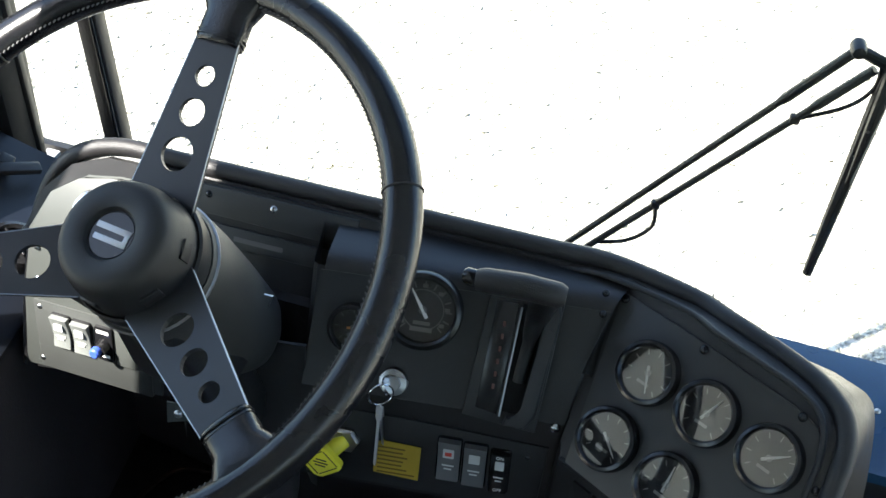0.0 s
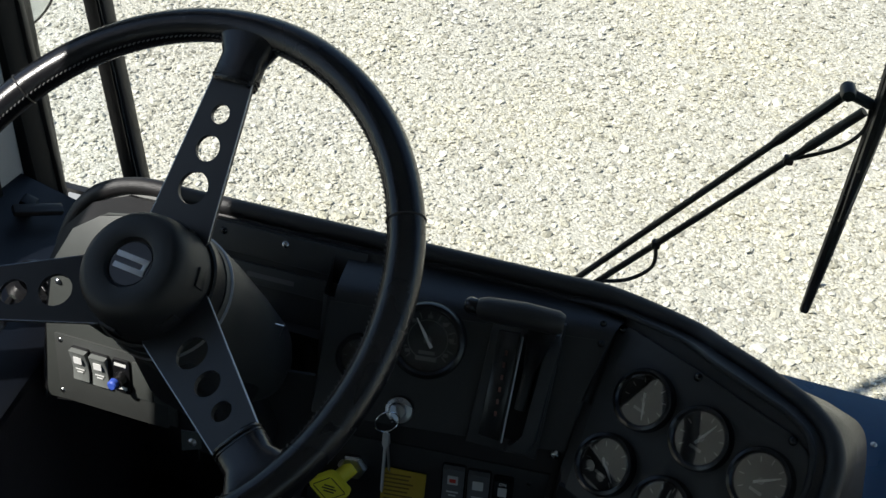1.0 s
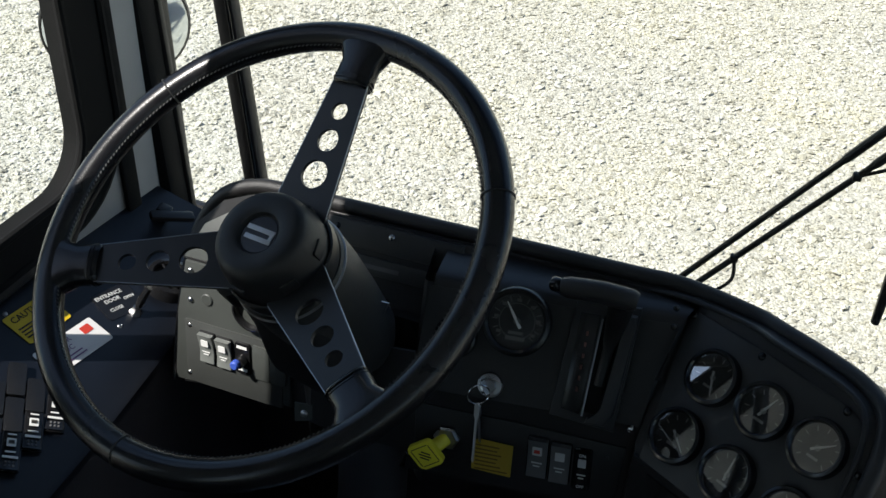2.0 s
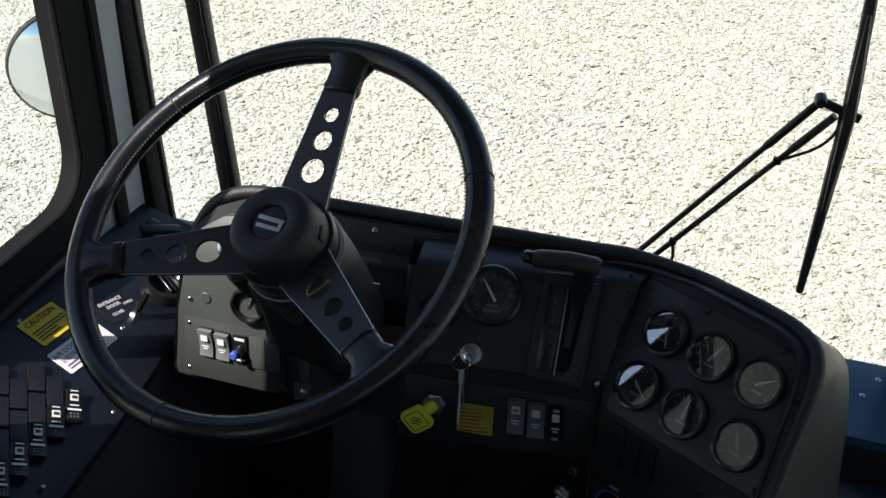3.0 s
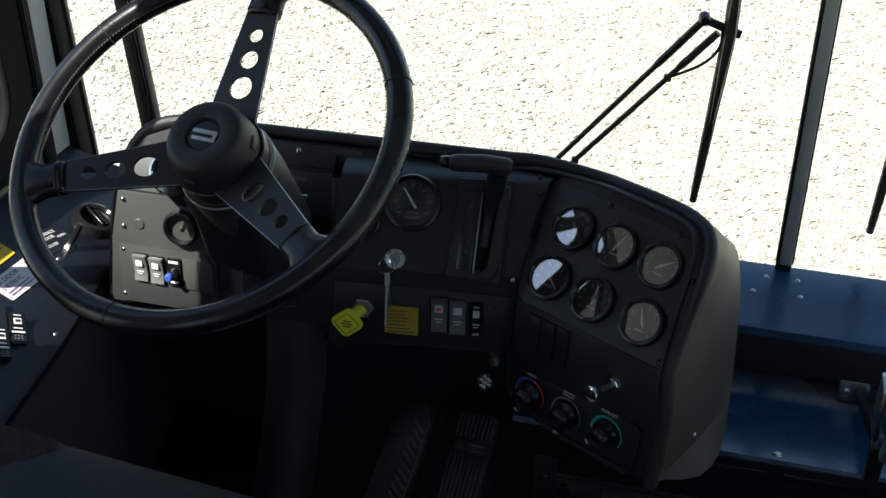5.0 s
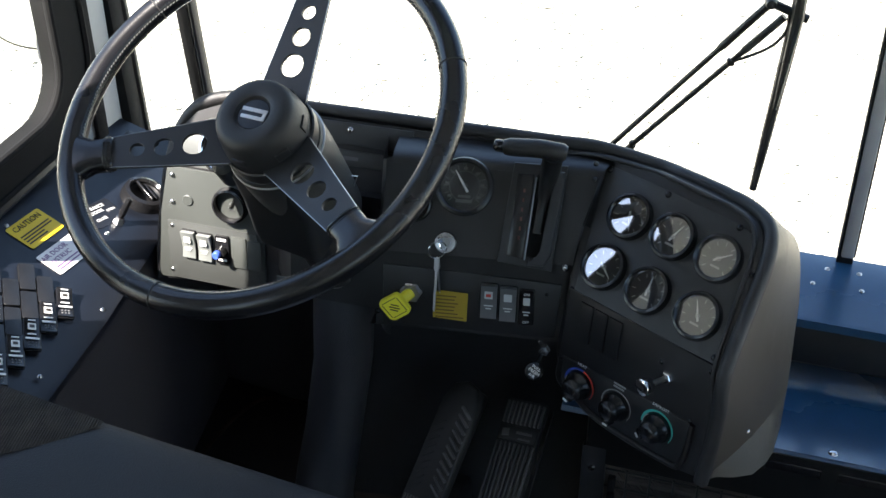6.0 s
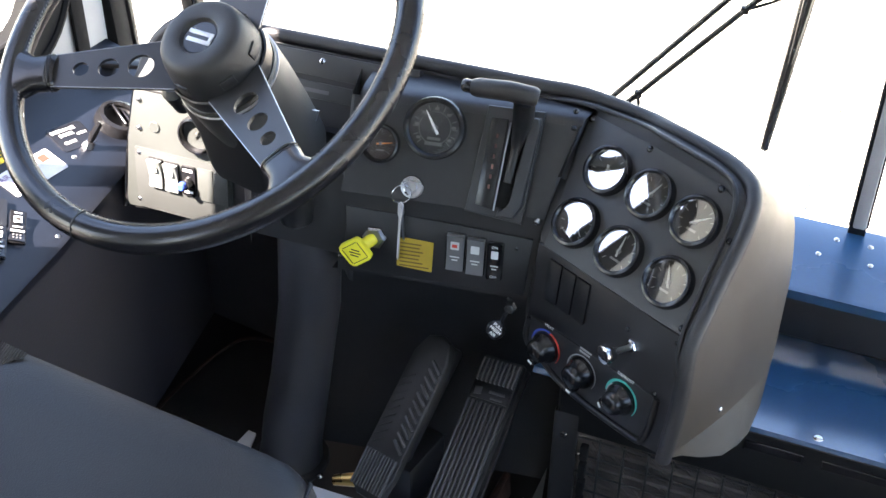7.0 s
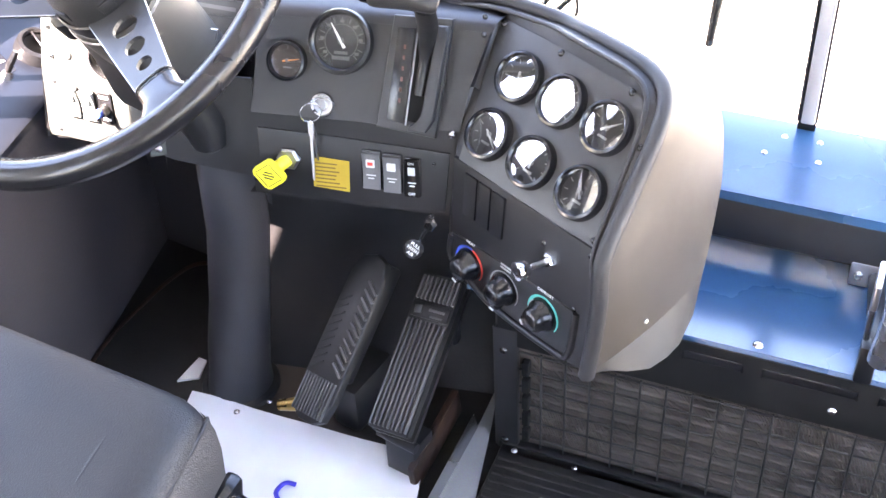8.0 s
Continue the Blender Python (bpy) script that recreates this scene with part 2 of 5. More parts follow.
def box(m, sx, sy, sz, bevel=0.0, bm=None, seg=2):
    """A box of that size, centred on the pose m, with rounded edges."""
    bm = bm or bmesh.new()
    made = bmesh.ops.create_cube(bm, size=1.0, matrix=m @ Matrix.Diagonal((sx, sy, sz, 1)))["verts"]
    if bevel:
        edges = list({e for v in made for e in v.link_edges})
        bmesh.ops.bevel(bm, geom=edges, offset=bevel, segments=seg, affect="EDGES", profile=0.5)
    return bm


def lathe(m, profile, seg=32, bm=None, closed=False):
    """Turns (radius, height) pairs round the pose's z."""
    bm = bm or bmesh.new()
    rings = []
    for r, h in profile:
        if r < 1e-6:
            rings.append([bm.verts.new(m @ Vector((0, 0, h)))])
        else:
            rings.append([bm.verts.new(m @ Vector((r * math.cos(2 * math.pi * k / seg), r * math.sin(2 * math.pi * k / seg), h))) for k in range(seg)])
    pairs = list(zip(rings, rings[1:])) + ([(rings[-1], rings[0])] if closed else [])
    for a, b in pairs:
        for k in range(seg):
            if len(a) == 1 and len(b) > 1:
                bm.faces.new((a[0], b[k], b[(k + 1) % seg]))
            elif len(b) == 1 and len(a) > 1:
                bm.faces.new((a[k], a[(k + 1) % seg], b[0]))
            elif len(a) > 1:
                bm.faces.new((a[k], a[(k + 1) % seg], b[(k + 1) % seg], b[k]))
    return bm


def disc(m, r, thick, bevel=0.001, seg=28, bm=None):
    b = min(bevel, thick * 0.45, r * 0.4)
    return lathe(m, [(0, thick), (r - b, thick), (r, thick - b), (r, 0), (0, 0)], seg, bm)


def smooth_path(points, steps=6, closed=False):
    """A soft line through the points."""
    pts = [Vector(p) for p in points]
    n, out = len(pts), []
    for i in range(n if closed else n - 1):
        p0 = pts[(i - 1) % n] if closed or i > 0 else pts[0]
        p1, p2 = pts[i], pts[(i + 1) % n]
        p3 = pts[(i + 2) % n] if closed or i + 2 < n else pts[-1]
        for k in range(steps):
            t = k / steps
            out.append(0.5 * ((2 * p1) + (p2 - p0) * t + (2 * p0 - 5 * p1 + 4 * p2 - p3) * t * t + (3 * p1 - p0 - 3 * p2 + p3) * t ** 3))
    return out if closed else out + [pts[-1]]


def tube(points, radius, seg=12, bm=None, closed=False, flat=1.0):
    """A round bar along the points; radius may be one number or one for each point."""
    bm = bm or bmesh.new()
    pts = [Vector(p) for p in points]
    n = len(pts)
    rad = radius if isinstance(radius, (list, tuple)) else [radius] * n
    rings, side = [], None
    for i, p in enumerate(pts):
        a = pts[(i - 1) % n] if closed or i > 0 else p
        b = pts[(i + 1) % n] if closed or i < n - 1 else p
        d = (b - a).normalized()
        if side is None:
            side = d.cross(Vector((0.12, 0.25, 0.96))).normalized()
        side = (side - d * side.dot(d)).normalized()
        up = d.cross(side)
        rings.append([bm.verts.new(p + rad[i] * (math.cos(2 * math.pi * k / seg) * side + flat * math.sin(2 * math.pi * k / seg) * up)) for k in range(seg)])
    for a, b in list(zip(rings, rings[1:])) + ([(rings[-1], rings[0])] if closed else []):
        for k in range(seg):
            bm.faces.new((a[k], a[(k + 1) % seg], b[(k + 1) % seg], b[k]))
    if not closed:
        bm.faces.new(rings[0])
        bm.faces.new(rings[-1])
    return bm


def slab(m, outline, thick, bm=None, bevel=0.0, holes=()):
    """A plate from an outline in the pose's x and y, its front at +thick. holes: (x, y, radius)."""
    bm = bm or bmesh.new()
    if not holes:
        low = [bm.verts.new(m @ Vector((x, y, 0))) for x, y in outline]
        top = [bm.verts.new(m @ Vector((x, y, thick))) for x, y in outline]
        front = bm.faces.new(top)
        bm.faces.new(low[::-1])
        n = len(low)
        for k in range(n):
            bm.faces.new((low[k], low[(k + 1) % n], top[(k + 1) % n], top[k]))
        if bevel:
            bmesh.ops.bevel(bm, geom=list(front.edges), offset=bevel, segments=2, affect="EDGES", profile=0.5)
        return bm
    for h in (thick, 0.0):
        loops = [[bm.verts.new(m @ Vector((x, y, h))) for x, y in outline]]
        for cx, cy, r in holes:
            loops.append([bm.verts.new(m @ Vector((cx + r * math.cos(2 * math.pi * k / 20), cy + r * math.sin(2 * math.pi * k / 20), h))) for k in range(20)])
        edges = []
        for loop in loops:
            edges += [bm.edges.new((loop[k], loop[(k + 1) % len(loop)])) for k in range(len(loop))]
        bmesh.ops.triangle_fill(bm, use_beauty=True, edges=edges)
        if h:
            tops = loops
        else:
            for a, b in zip(tops, loops):
                for k in range(len(a)):
                    bm.faces.new((a[k], a[(k + 1) % len(a)], b[(k + 1) % len(a)], b[k]))
    return bm


def rounded(w, h, r, n=5):
    """Outline of a rectangle with round corners, round its middle."""
    out = []
    for cx, cy, a0 in ((w / 2 - r, h / 2 - r, 0), (-w / 2 + r, h / 2 - r, 90), (-w / 2 + r, -h / 2 + r, 180), (w / 2 - r, -h / 2 + r, 270)):
        for k in range(n + 1):
            a = radians(a0 + 90 * k / n)
            out.append((cx + r * math.cos(a), cy + r * math.sin(a)))
    return out


def sheet(rows, bm=None):
    """A surface through rows of points."""
    bm = bm or bmesh.new()
    grid = [[bm.verts.new(p) for p in row] for row in rows]
    for a, b in zip(grid, grid[1:]):
        for k in range(len(a) - 1):
            bm.faces.new((a[k], a[k + 1], b[k + 1], b[k]))
    return bm


def words(text, m, size, material, parent, name="lettering", align="CENTER"):
    """Raised print with the built-in font, at the pose m."""
    cu = bpy.data.curves.new(name, "FONT")
    cu.body, cu.size, cu.align_x, cu.align_y, cu.extrude, cu.resolution_u = text, size, align, "CENTER", 0.0002, 2
    tmp = bpy.data.objects.new(name, cu)
    scene.collection.objects.link(tmp)
    me = bpy.data.meshes.new_from_object(tmp.evaluated_get(bpy.context.evaluated_depsgraph_get()))
    bpy.data.objects.remove(tmp)
    me.transform(m)
    me.transform(Matrix.Translation(-ORIGIN[parent]))
    me.materials.clear()
    me.materials.append(material)
    ob = new(name, me)
    ob.parent = parent
    ORIGIN[ob] = ORIGIN[parent]
    return ob


def bars(m, w, rows, pitch, height, material, parent, name="print_bars", seed=1, bm=None):
    """Lines of unreadable print as thin bars."""
    rnd = random.Random(seed)
    bm = bmesh.new()
    for k in range(rows):
        ww = w * rnd.uniform(0.6, 1.0)
        box(m @ Matrix.Translation(((ww - w) / 2, ((rows - 1) / 2 - k) * pitch, 0.0002)), ww, height, 0.0004, bm=bm)
    return part(name, bm, material, parent)


def axes(at, x, y, z):
    return Matrix.Translation(at) @ Matrix((x, y, z)).transposed().to_4x4()


# ---- planes of the dashboard ----
LOW_LEAN, HIGH_LEAN, BEND_Z = 0.20, 0.55, 1.565
YAW = Vector((1, -0.16, 0)).normalized()


def M(x, z, h=0.0):
    """On the main face: x across, z height, h proud of it. Above the bend it leans back more."""
    lean = HIGH_LEAN if z > BEND_Z else LOW_LEAN
    y = 1.2639 + (z - BEND_Z) * lean
    n = Vector((0, -1, lean)).normalized()
    return axes(Vector((x, y, z)) + n * h, Vector((1, 0, 0)), n.cross(Vector((1, 0, 0))), n)


def L(x, z, h=0.0):
    """On the recessed face behind the wheel, which runs along with the windshield."""
    n = YAW.cross(Vector((0, 0.1, 1))).normalized()
    return axes(Vector((x, 1.368 + 0.1 * (z - 1.426) - 0.16 * (x + 0.226), z)) + n * h, YAW, n.cross(YAW), n)


def U(x, z, h=0.0):
    """On the upper panel, which leans back beneath the hood."""
    along = Vector((1, -0.137, 0)).normalized()
    n = along.cross(Vector((0, 0.55, 1))).normalized()
    return axes(Vector((x, 1.395 + 0.55 * (z - 1.672) - 0.137 * (x - 0.05), z)) + n * h, along, n.cross(along), n)


POD_C, POD_R, POD_U, POD_N = Vector((0.4839, 1.2201, 1.6088)), Vector((0.8, -0.6, 0)), Vector((0.4041, 0.5388, 0.7392)), Vector((-0.4435, -0.5914, 0.6734))


def P(u, v, h=0.0):
    """On the gauge pod's upper plate."""
    return axes(POD_C + POD_R * u + POD_U * v + POD_N * h, POD_R, POD_U, POD_N)


LOW_U = Vector((0.066, 0.088, 0.9938)).normalized()
LOW_N = POD_R.cross(LOW_U)


def Q(u, w, h=0.0):
    """On the pod's lower panel: w below the plate's lower edge."""
    return axes(POD_C + POD_R * u + POD_U * -0.084 + LOW_U * -w + LOW_N * h, POD_R, LOW_U, LOW_N)


CON_U = Vector((-0.9085, 0, 0.4179))
CON_N = Vector((0.4179, 0, 0.9085))


def C(x, y, h=0.0, turn=0.0):
    """On the side console beneath the driver's window; its print reads along y."""
    return axes(Vector((x, y, 1.45 - 0.46 * (x + 0.268))) + CON_N * h, Vector((0, 1, 0)), CON_U, CON_N) @ pose(0, 0, 0, 0, 0, turn)


BODY = Matrix.Translation((0.776, 1.598, 0)) @ pose(0, 0, 0, 0, 0, -9.2)


def B(x, y, z):
    """In the bus body: x from the middle post, y ahead of the windshield."""
    return BODY @ Vector((x, y, z))


def Bm(x, y, z, rx=0, ry=0, rz=0):
    return BODY @ pose(x, y, z, rx, ry, rz)


def plate(m, outline, holes, thick, bm=None):
    """A wall with openings right through it: outline and holes in the pose's x and y."""
    bm = bm or bmesh.new()
    tops = None
    for h in (thick, 0.0):
        loops = [[bm.verts.new(m @ Vector((x, y, h))) for x, y in loop] for loop in (outline, *holes)]
        edges = []
        for loop in loops:
            edges += [bm.edges.new((loop[k], loop[(k + 1) % len(loop)])) for k in range(len(loop))]
        bmesh.ops.triangle_fill(bm, use_beauty=True, edges=edges)
        if h:
            tops = loops
        else:
            for a, b in zip(tops, loops):
                for k in range(len(a)):
                    bm.faces.new((a[k], a[(k + 1) % len(a)], b[(k + 1) % len(a)], b[k]))
    return bm


def shifted(outline, dx, dy):
    return [(x + dx, y + dy) for x, y in outline]


def screw(at, parent, r=0.0045, material=STEEL):
    """A dome-headed screw with a cross slot, on the pose at."""
    bm = lathe(at, [(0, r * 0.62), (r * 0.5, r * 0.55), (r * 0.85, r * 0.3), (r, 0), (0, 0)], 12)
    return part("screw", bm, material, parent)


# ---- the ground outside ----
structure("ground", sheet([[Vector((x, y, 0)) for x in (-600, -60, -6, 6, 60, 600)] for y in (-600, -60, -6, 1, 8, 60, 600)]), GRAVEL, "pale crushed gravel yard reaching to the horizon", "ground", smooth=False)


def gravel_stones():
    """Loose crushed stones lying on the yard in front of the bus."""
    rng = np.random.default_rng(4)
    base = np.array([(1, 0, 0), (0, 1, 0), (-1, 0, 0), (0, -1, 0), (0, 0, 1), (0, 0, -1), (0.62, 0.62, 0.5), (-0.62, 0.6, 0.52), (-0.6, -0.62, 0.5), (0.6, -0.6, 0.52)])
    tri = np.array([(0, 6, 4), (6, 1, 4), (1, 7, 4), (7, 2, 4), (2, 8, 4), (8, 3, 4), (3, 9, 4), (9, 0, 4), (0, 1, 6), (1, 2, 7), (2, 3, 8), (3, 0, 9)])
    count = 165000
    x = rng.uniform(-3.4, 4.2, count)
    y = 2.0 + 5.2 * rng.uniform(0, 1, count) ** 1.15
    size = rng.lognormal(math.log(0.0068), 0.40, count).clip(0.003, 0.019)
    shape = base[None] * (1 + rng.normal(0, 0.16, (count, 10, 1))) * rng.uniform(0.6, 1.15, (count, 1, 3)) * size[:, None, None]
    a = rng.uniform(0, 2 * math.pi, count)
    tip = rng.normal(0, 0.22, (count, 2))
    ca, sa = np.cos(a)[:, None], np.sin(a)[:, None]
    px, py, pz = shape[..., 0], shape[..., 1], shape[..., 2]
    wx, wy = ca * px - sa * py, sa * px + ca * py
    wz = pz * 0.55 + tip[:, :1] * wx + tip[:, 1:] * wy
    verts = np.stack([wx + x[:, None], wy + y[:, None], wz + size[:, None] * 0.25], -1).reshape(-1, 3)
    faces = (tri[None] + 10 * np.arange(count)[:, None, None]).reshape(-1, 3)
    me = bpy.data.meshes.new("gravel_stones")
    me.from_pydata(verts.tolist(), [], faces.tolist())
    me.materials.append(STONE)
    tagged(new("gravel_stones", me), "pale grey and buff crushed stones strewn over the yard", "gravel", kind="stuff")


gravel_stones()

# ---- the bus body round the driver ----
FLOOR_Z, ROOF_Z, HALF = 1.0, 2.95, 1.175
structure("floor", box(Bm(0, -2.45, FLOOR_Z - 0.03), 2 * HALF + 0.1, 5.1, 0.06), FLOORM, "black ribbed rubber floor of the bus, scuffed", "floor")
structure("ceiling", box(Bm(0, -2.45, ROOF_Z + 0.03), 2 * HALF + 0.1, 5.1, 0.06), CEILM, "pale grey-blue painted metal ceiling panel", "ceiling")
structure("wall_rear", box(Bm(0, -5.0, 1.95), 2 * HALF + 0.1, 0.05, 2.0), WALLM, "plain grey bulkhead closing the cab", "wall")
wl = axes(B(-HALF, 0, 0), BODY.to_3x3() @ Vector((0, 1, 0)), Vector((0, 0, 1)), BODY.to_3x3() @ Vector((1, 0, 0))) @ pose(0, 0, -0.02)
wr = axes(B(HALF, 0, 0), BODY.to_3x3() @ Vector((0, 1, 0)), Vector((0, 0, 1)), BODY.to_3x3() @ Vector((1, 0, 0)))
side = [(-5.0, 0.55), (0.02, 0.55), (0.02, 3.0), (-5.0, 3.0)]
side_left = [(-5.0, 0.55), (-0.012, 0.55), (-0.012, 1.40), (-0.112, 1.40), (-0.112, 3.0), (-5.0, 3.0)]
WINDOW = shifted(rounded(0.552, 0.90, 0.078, 9), -0.549, 2.060)
# unseen opening, added and cut to let sun onto console switches and seat corner
SUN_OPENING = [(-1.21, 1.63), (-0.885, 1.63), (-0.885, 1.775), (-1.03, 1.785), (-1.09, 1.95), (-1.21, 1.95)]
REAR_L = [shifted(rounded(0.80, 0.76, 0.08, 6), y, 2.13) for y in (-2.38, -3.25, -4.15)]
REAR_R = [shifted(rounded(0.80, 0.76, 0.08, 6), y, 2.13) for y in (-2.80, -3.70, -4.55)]
structure("wall_left", plate(wl, side_left, [WINDOW, SUN_OPENING, *REAR_L], 0.02), PILLARG, "grey painted side wall with the driver's window", "wall")
DOOR = shifted(rounded(0.90, 1.72, 0.06, 5), -0.60, 1.93)
WINDOW_B = shifted(rounded(0.95, 0.82, 0.10, 8), -1.80, 2.075)
structure("wall_right", plate(wr, side, [DOOR, WINDOW_B, *REAR_R], 0.06), WALLM, "grey painted side wall beside the entrance", "wall")
wf = axes(B(0, 0, 0), BODY.to_3x3() @ Vector((1, 0, 0)), Vector((0, 0, 1)), BODY.to_3x3() @ Vector((0, -1, 0))) @ pose(0, 0, -0.008)
front = [(-1.26, 0.45), (1.24, 0.45), (1.24, 3.0), (-1.26, 3.0)]
SHIELD_L = [(-1.060, 1.370), (0.002, 1.370), (0.002, 2.62), (-1.150, 2.62)]
SHIELD_R = [(0.027, 1.370), (1.10, 1.370), (1.10, 2.62), (0.027, 2.62)]
CORNER = [(-1.215, 1.40), (-1.090, 1.40), (-1.180, 2.62), (-1.222, 2.62)]
structure("wall_front", plate(wf, front, [SHIELD_L, SHIELD_R, CORNER], 0.012), BLACKM, "black painted front panel round the windshield", "wall")

def pane(name, m, outline, material, label):
    ob = structure(name, slab(m, outline, 0.005), material, label, "window", smooth=False)
    ob.visible_shadow = False
    return ob


pane("window_1", wf @ pose(0, 0, 0.003), SHIELD_L, SHIELD, "flat dusty windshield pane in front of the driver")
pane("window_2", wf @ pose(0, 0, 0.003), SHIELD_R, SHIELD, "flat dusty windshield pane on the entrance side")
pane("window_3", wf @ pose(0, 0, 0.003), CORNER, PANE, "narrow corner window pane beside the windshield")
pane("window_4", wl @ pose(0, 0, 0.006), WINDOW, PANE, "clear driver's side window with rounded corners")
pane("window_7", wl @ pose(0, 0, 0.006), SUN_OPENING, PANE, "added unseen pane behind the driver's window, shaped to let sun in")
pane("window_5", wr @ pose(0, 0, 0.02), DOOR, PANE, "tall glass pane of the entrance door")
pane("window_6", wr @ pose(0, 0, 0.02), WINDOW_B, PANE, "clear side window by the aisle")
for k in range(3):
    pane("window_" + str(8 + k), wl @ pose(0, 0, 0.006), REAR_L[k], PANE, "clear passenger side window with rounded corners")
    pane("window_" + str(11 + k), wr @ pose(0, 0, 0.02), REAR_R[k], PANE, "clear passenger side window with rounded corners")
gasket = thing("window_gasket", wl @ Vector((-0.725, 1.60, 0.06)), "thick black rubber gasket round the driver's window", "gasket", kind="structure")
OUTER = shifted(rounded(0.722, 1.00, 0.13, 9), -0.564, 2.054)
part("band", plate(wl @ pose(0, 0, 0.018), OUTER, [WINDOW], 0.012), GASKET, gasket)
part("bead", tube([wl @ Vector((x, y, 0.026)) for x, y in WINDOW], 0.007, 10, closed=True), GASKET, gasket)
part("reveal", sheet([[wl @ Vector((-0.549 + (x + 0.549) * 0.997, 2.060 + (y - 2.060) * 0.996, z)) for x, y in WINDOW + WINDOW[:1]] for z in (-0.004, 0.01, 0.028)]), GASKET, gasket)
part("sash_bar", box(Bm(-1.170, -0.590, 2.06), 0.016, 0.050, 0.90, 0.004), GASKET, gasket, "black upright of the sliding sash")
part("outer_bead", tube([wl @ Vector((x, y, 0.028)) for x, y in OUTER], 0.008, 8, closed=True), GASKET, gasket)

post = thing("center_post", B(0.0145, 0, 1.40), "grey metal windshield post between black rubber seals", "post", kind="structure")
part("bar", box(Bm(0.0165, -0.010, 2.01), 0.019, 0.016, 1.22, 0.003), POSTM, post)
part("seal", box(Bm(0.0035, -0.008, 2.01), 0.006, 0.014, 1.22, 0.003), RUBBER, post)
part("seal", box(Bm(0.0275, -0.007, 2.01), 0.003, 0.012, 1.22, 0.002), RUBBER, post)
for s in (-1, 1):
    screw(Bm(0.0145 + 0.024 * s, -0.030, 1.3826), post)
corner = thing("corner_post", B(-1.084, 0, 1.45), "thin black rubber-covered windshield corner post", "post", kind="structure")
part("bar", box(Bm(-1.119, -0.006, 2.0, 0, -4.16, 0), 0.034, 0.022, 1.25, 0.006), RUBBER, corner)
part("trim", box(Bm(-1.109, -0.018, 2.0, 0, -4.16, 0), 0.005, 0.005, 1.25, 0.001), BLACKG, corner)
pil = thing("window_pillar", B(-1.19, -0.06, 1.0), "black rubber-edged pillar at the bus corner", "pillar", kind="structure")
part("edge", box(Bm(-1.194, -0.096, 1.78, 0, -2.0, 14), 0.040, 0.062, 2.4, 0.010), GASKET, pil)
part("seal", box(Bm(-1.192, -0.062, 1.78, 0, -2.0, 14), 0.030, 0.016, 2.4, 0.004), RUBBER, pil)
part("inner_strip", box(Bm(-1.170, -0.193, 1.95), 0.008, 0.030, 1.9, 0.003), GASKET, pil)
for z in (1.70, 1.95, 2.2):
    screw(axes(B(-1.183 - 0.035 * (z - 1.7), -0.090, z), BODY.to_3x3() @ Vector((0.34, 0.94, 0)), Vector((0, 0, 1)), BODY.to_3x3() @ Vector((0.94, -0.34, 0))), pil, 0.004)

# ---- blue cowl beneath the windshield and the heater ledge ----
cowl = thing("cowl_shelf", B(0.2, -0.08, 1.39), "blue painted sheet-metal cowl beneath the windshield", "cowl", kind="structure")
bm = sheet([[B(x, y, z) for x in (-1.12, -0.4, 0.0, 0.4, 1.12)] for y, z in ((0.01, 1.381), (-0.079, 1.3845), (-0.082, 1.3830), (-0.170, 1.3885), (-0.178, 1.386), (-0.180, 1.372))])
part("top", bm, BLUE, cowl)
# black sheet also paints in the shade that the shelf throws below it
part("fascia", sheet([[B(x, y, z) for x in (-1.12, 0, 1.12)] for y, z in ((-0.180, 1.373), (-0.186, 1.350), (-0.190, 1.318), (-0.186, 1.312), (-0.150, 1.311))]), BLACKM, cowl, "black recess panel, its colour partly standing for shade under the shelf")
for x in (-0.029, 0.0435, 0.213, 0.42, 0.64):
    screw(Bm(x, -0.077, 1.3843), cowl, 0.0042)
ledge = thing("heater_ledge", B(0.2, -0.25, 1.26), "blue painted sloping ledge over the heater", "ledge", kind="structure")
part("top", sheet([[B(x, y, z) for x in (-0.35, 0.0, 0.5, 1.12)] for y, z in ((-0.140, 1.276), (-0.22, 1.284), (-0.380, 1.309), (-0.386, 1.303))]), BLUE, ledge)
for x in (0.03, 0.36, 0.69):
    screw(Bm(x, -0.366, 1.3068), ledge, 0.007, CHROME)
HX0, HX1 = -0.308, 0.95


def BH(x, y, z):
    """In the bus body, for the heater, which stands a little further in."""
    return B(x, y - 0.0515, z)


def BmH(x, y, z, rx=0, ry=0, rz=0):
    return Bm(x, y - 0.0515, z, rx, ry, rz)



heater = thing("heater", BH(0.15, -0.34, 1.0), "black heater box with a wire grille over its dusty core", "heater")
part("top_rail", box(BmH((HX0 + HX1) / 2, -0.325, 1.260), HX1 - HX0, 0.022, 0.090, 0.004), GASKET, heater)
part("lower_rail", box(BmH((HX0 + HX1) / 2, -0.331, 1.007), HX1 - HX0, 0.014, 0.014, 0.003), BLACKM, heater)
part("side_plate", box(BmH(HX0 + 0.012, -0.331, 1.125), 0.036, 0.012, 0.245, 0.003), BLACKM, heater)
part("core", sheet([[BH(x, -0.3195, z) for x in np.linspace(HX0, HX1, 3)] for z in (1.0, 1.225)]), FINS, heater, "dusty brown finned core", smooth=False)
for k in range(6):
    part("grille_wire", tube([BH(HX0 + 0.03, -0.329, 1.030 + 0.0345 * k), BH(HX1, -0.329, 1.030 + 0.0345 * k)], 0.0017, 6), BLACKM, heater)
for k in range(36):
    x = HX0 + 0.062 + 0.0345 * k
    part("grille_bar", tube([BH(x, -0.331, 1.010), BH(x, -0.331, 1.208)], 0.0017, 6), BLACKM, heater)
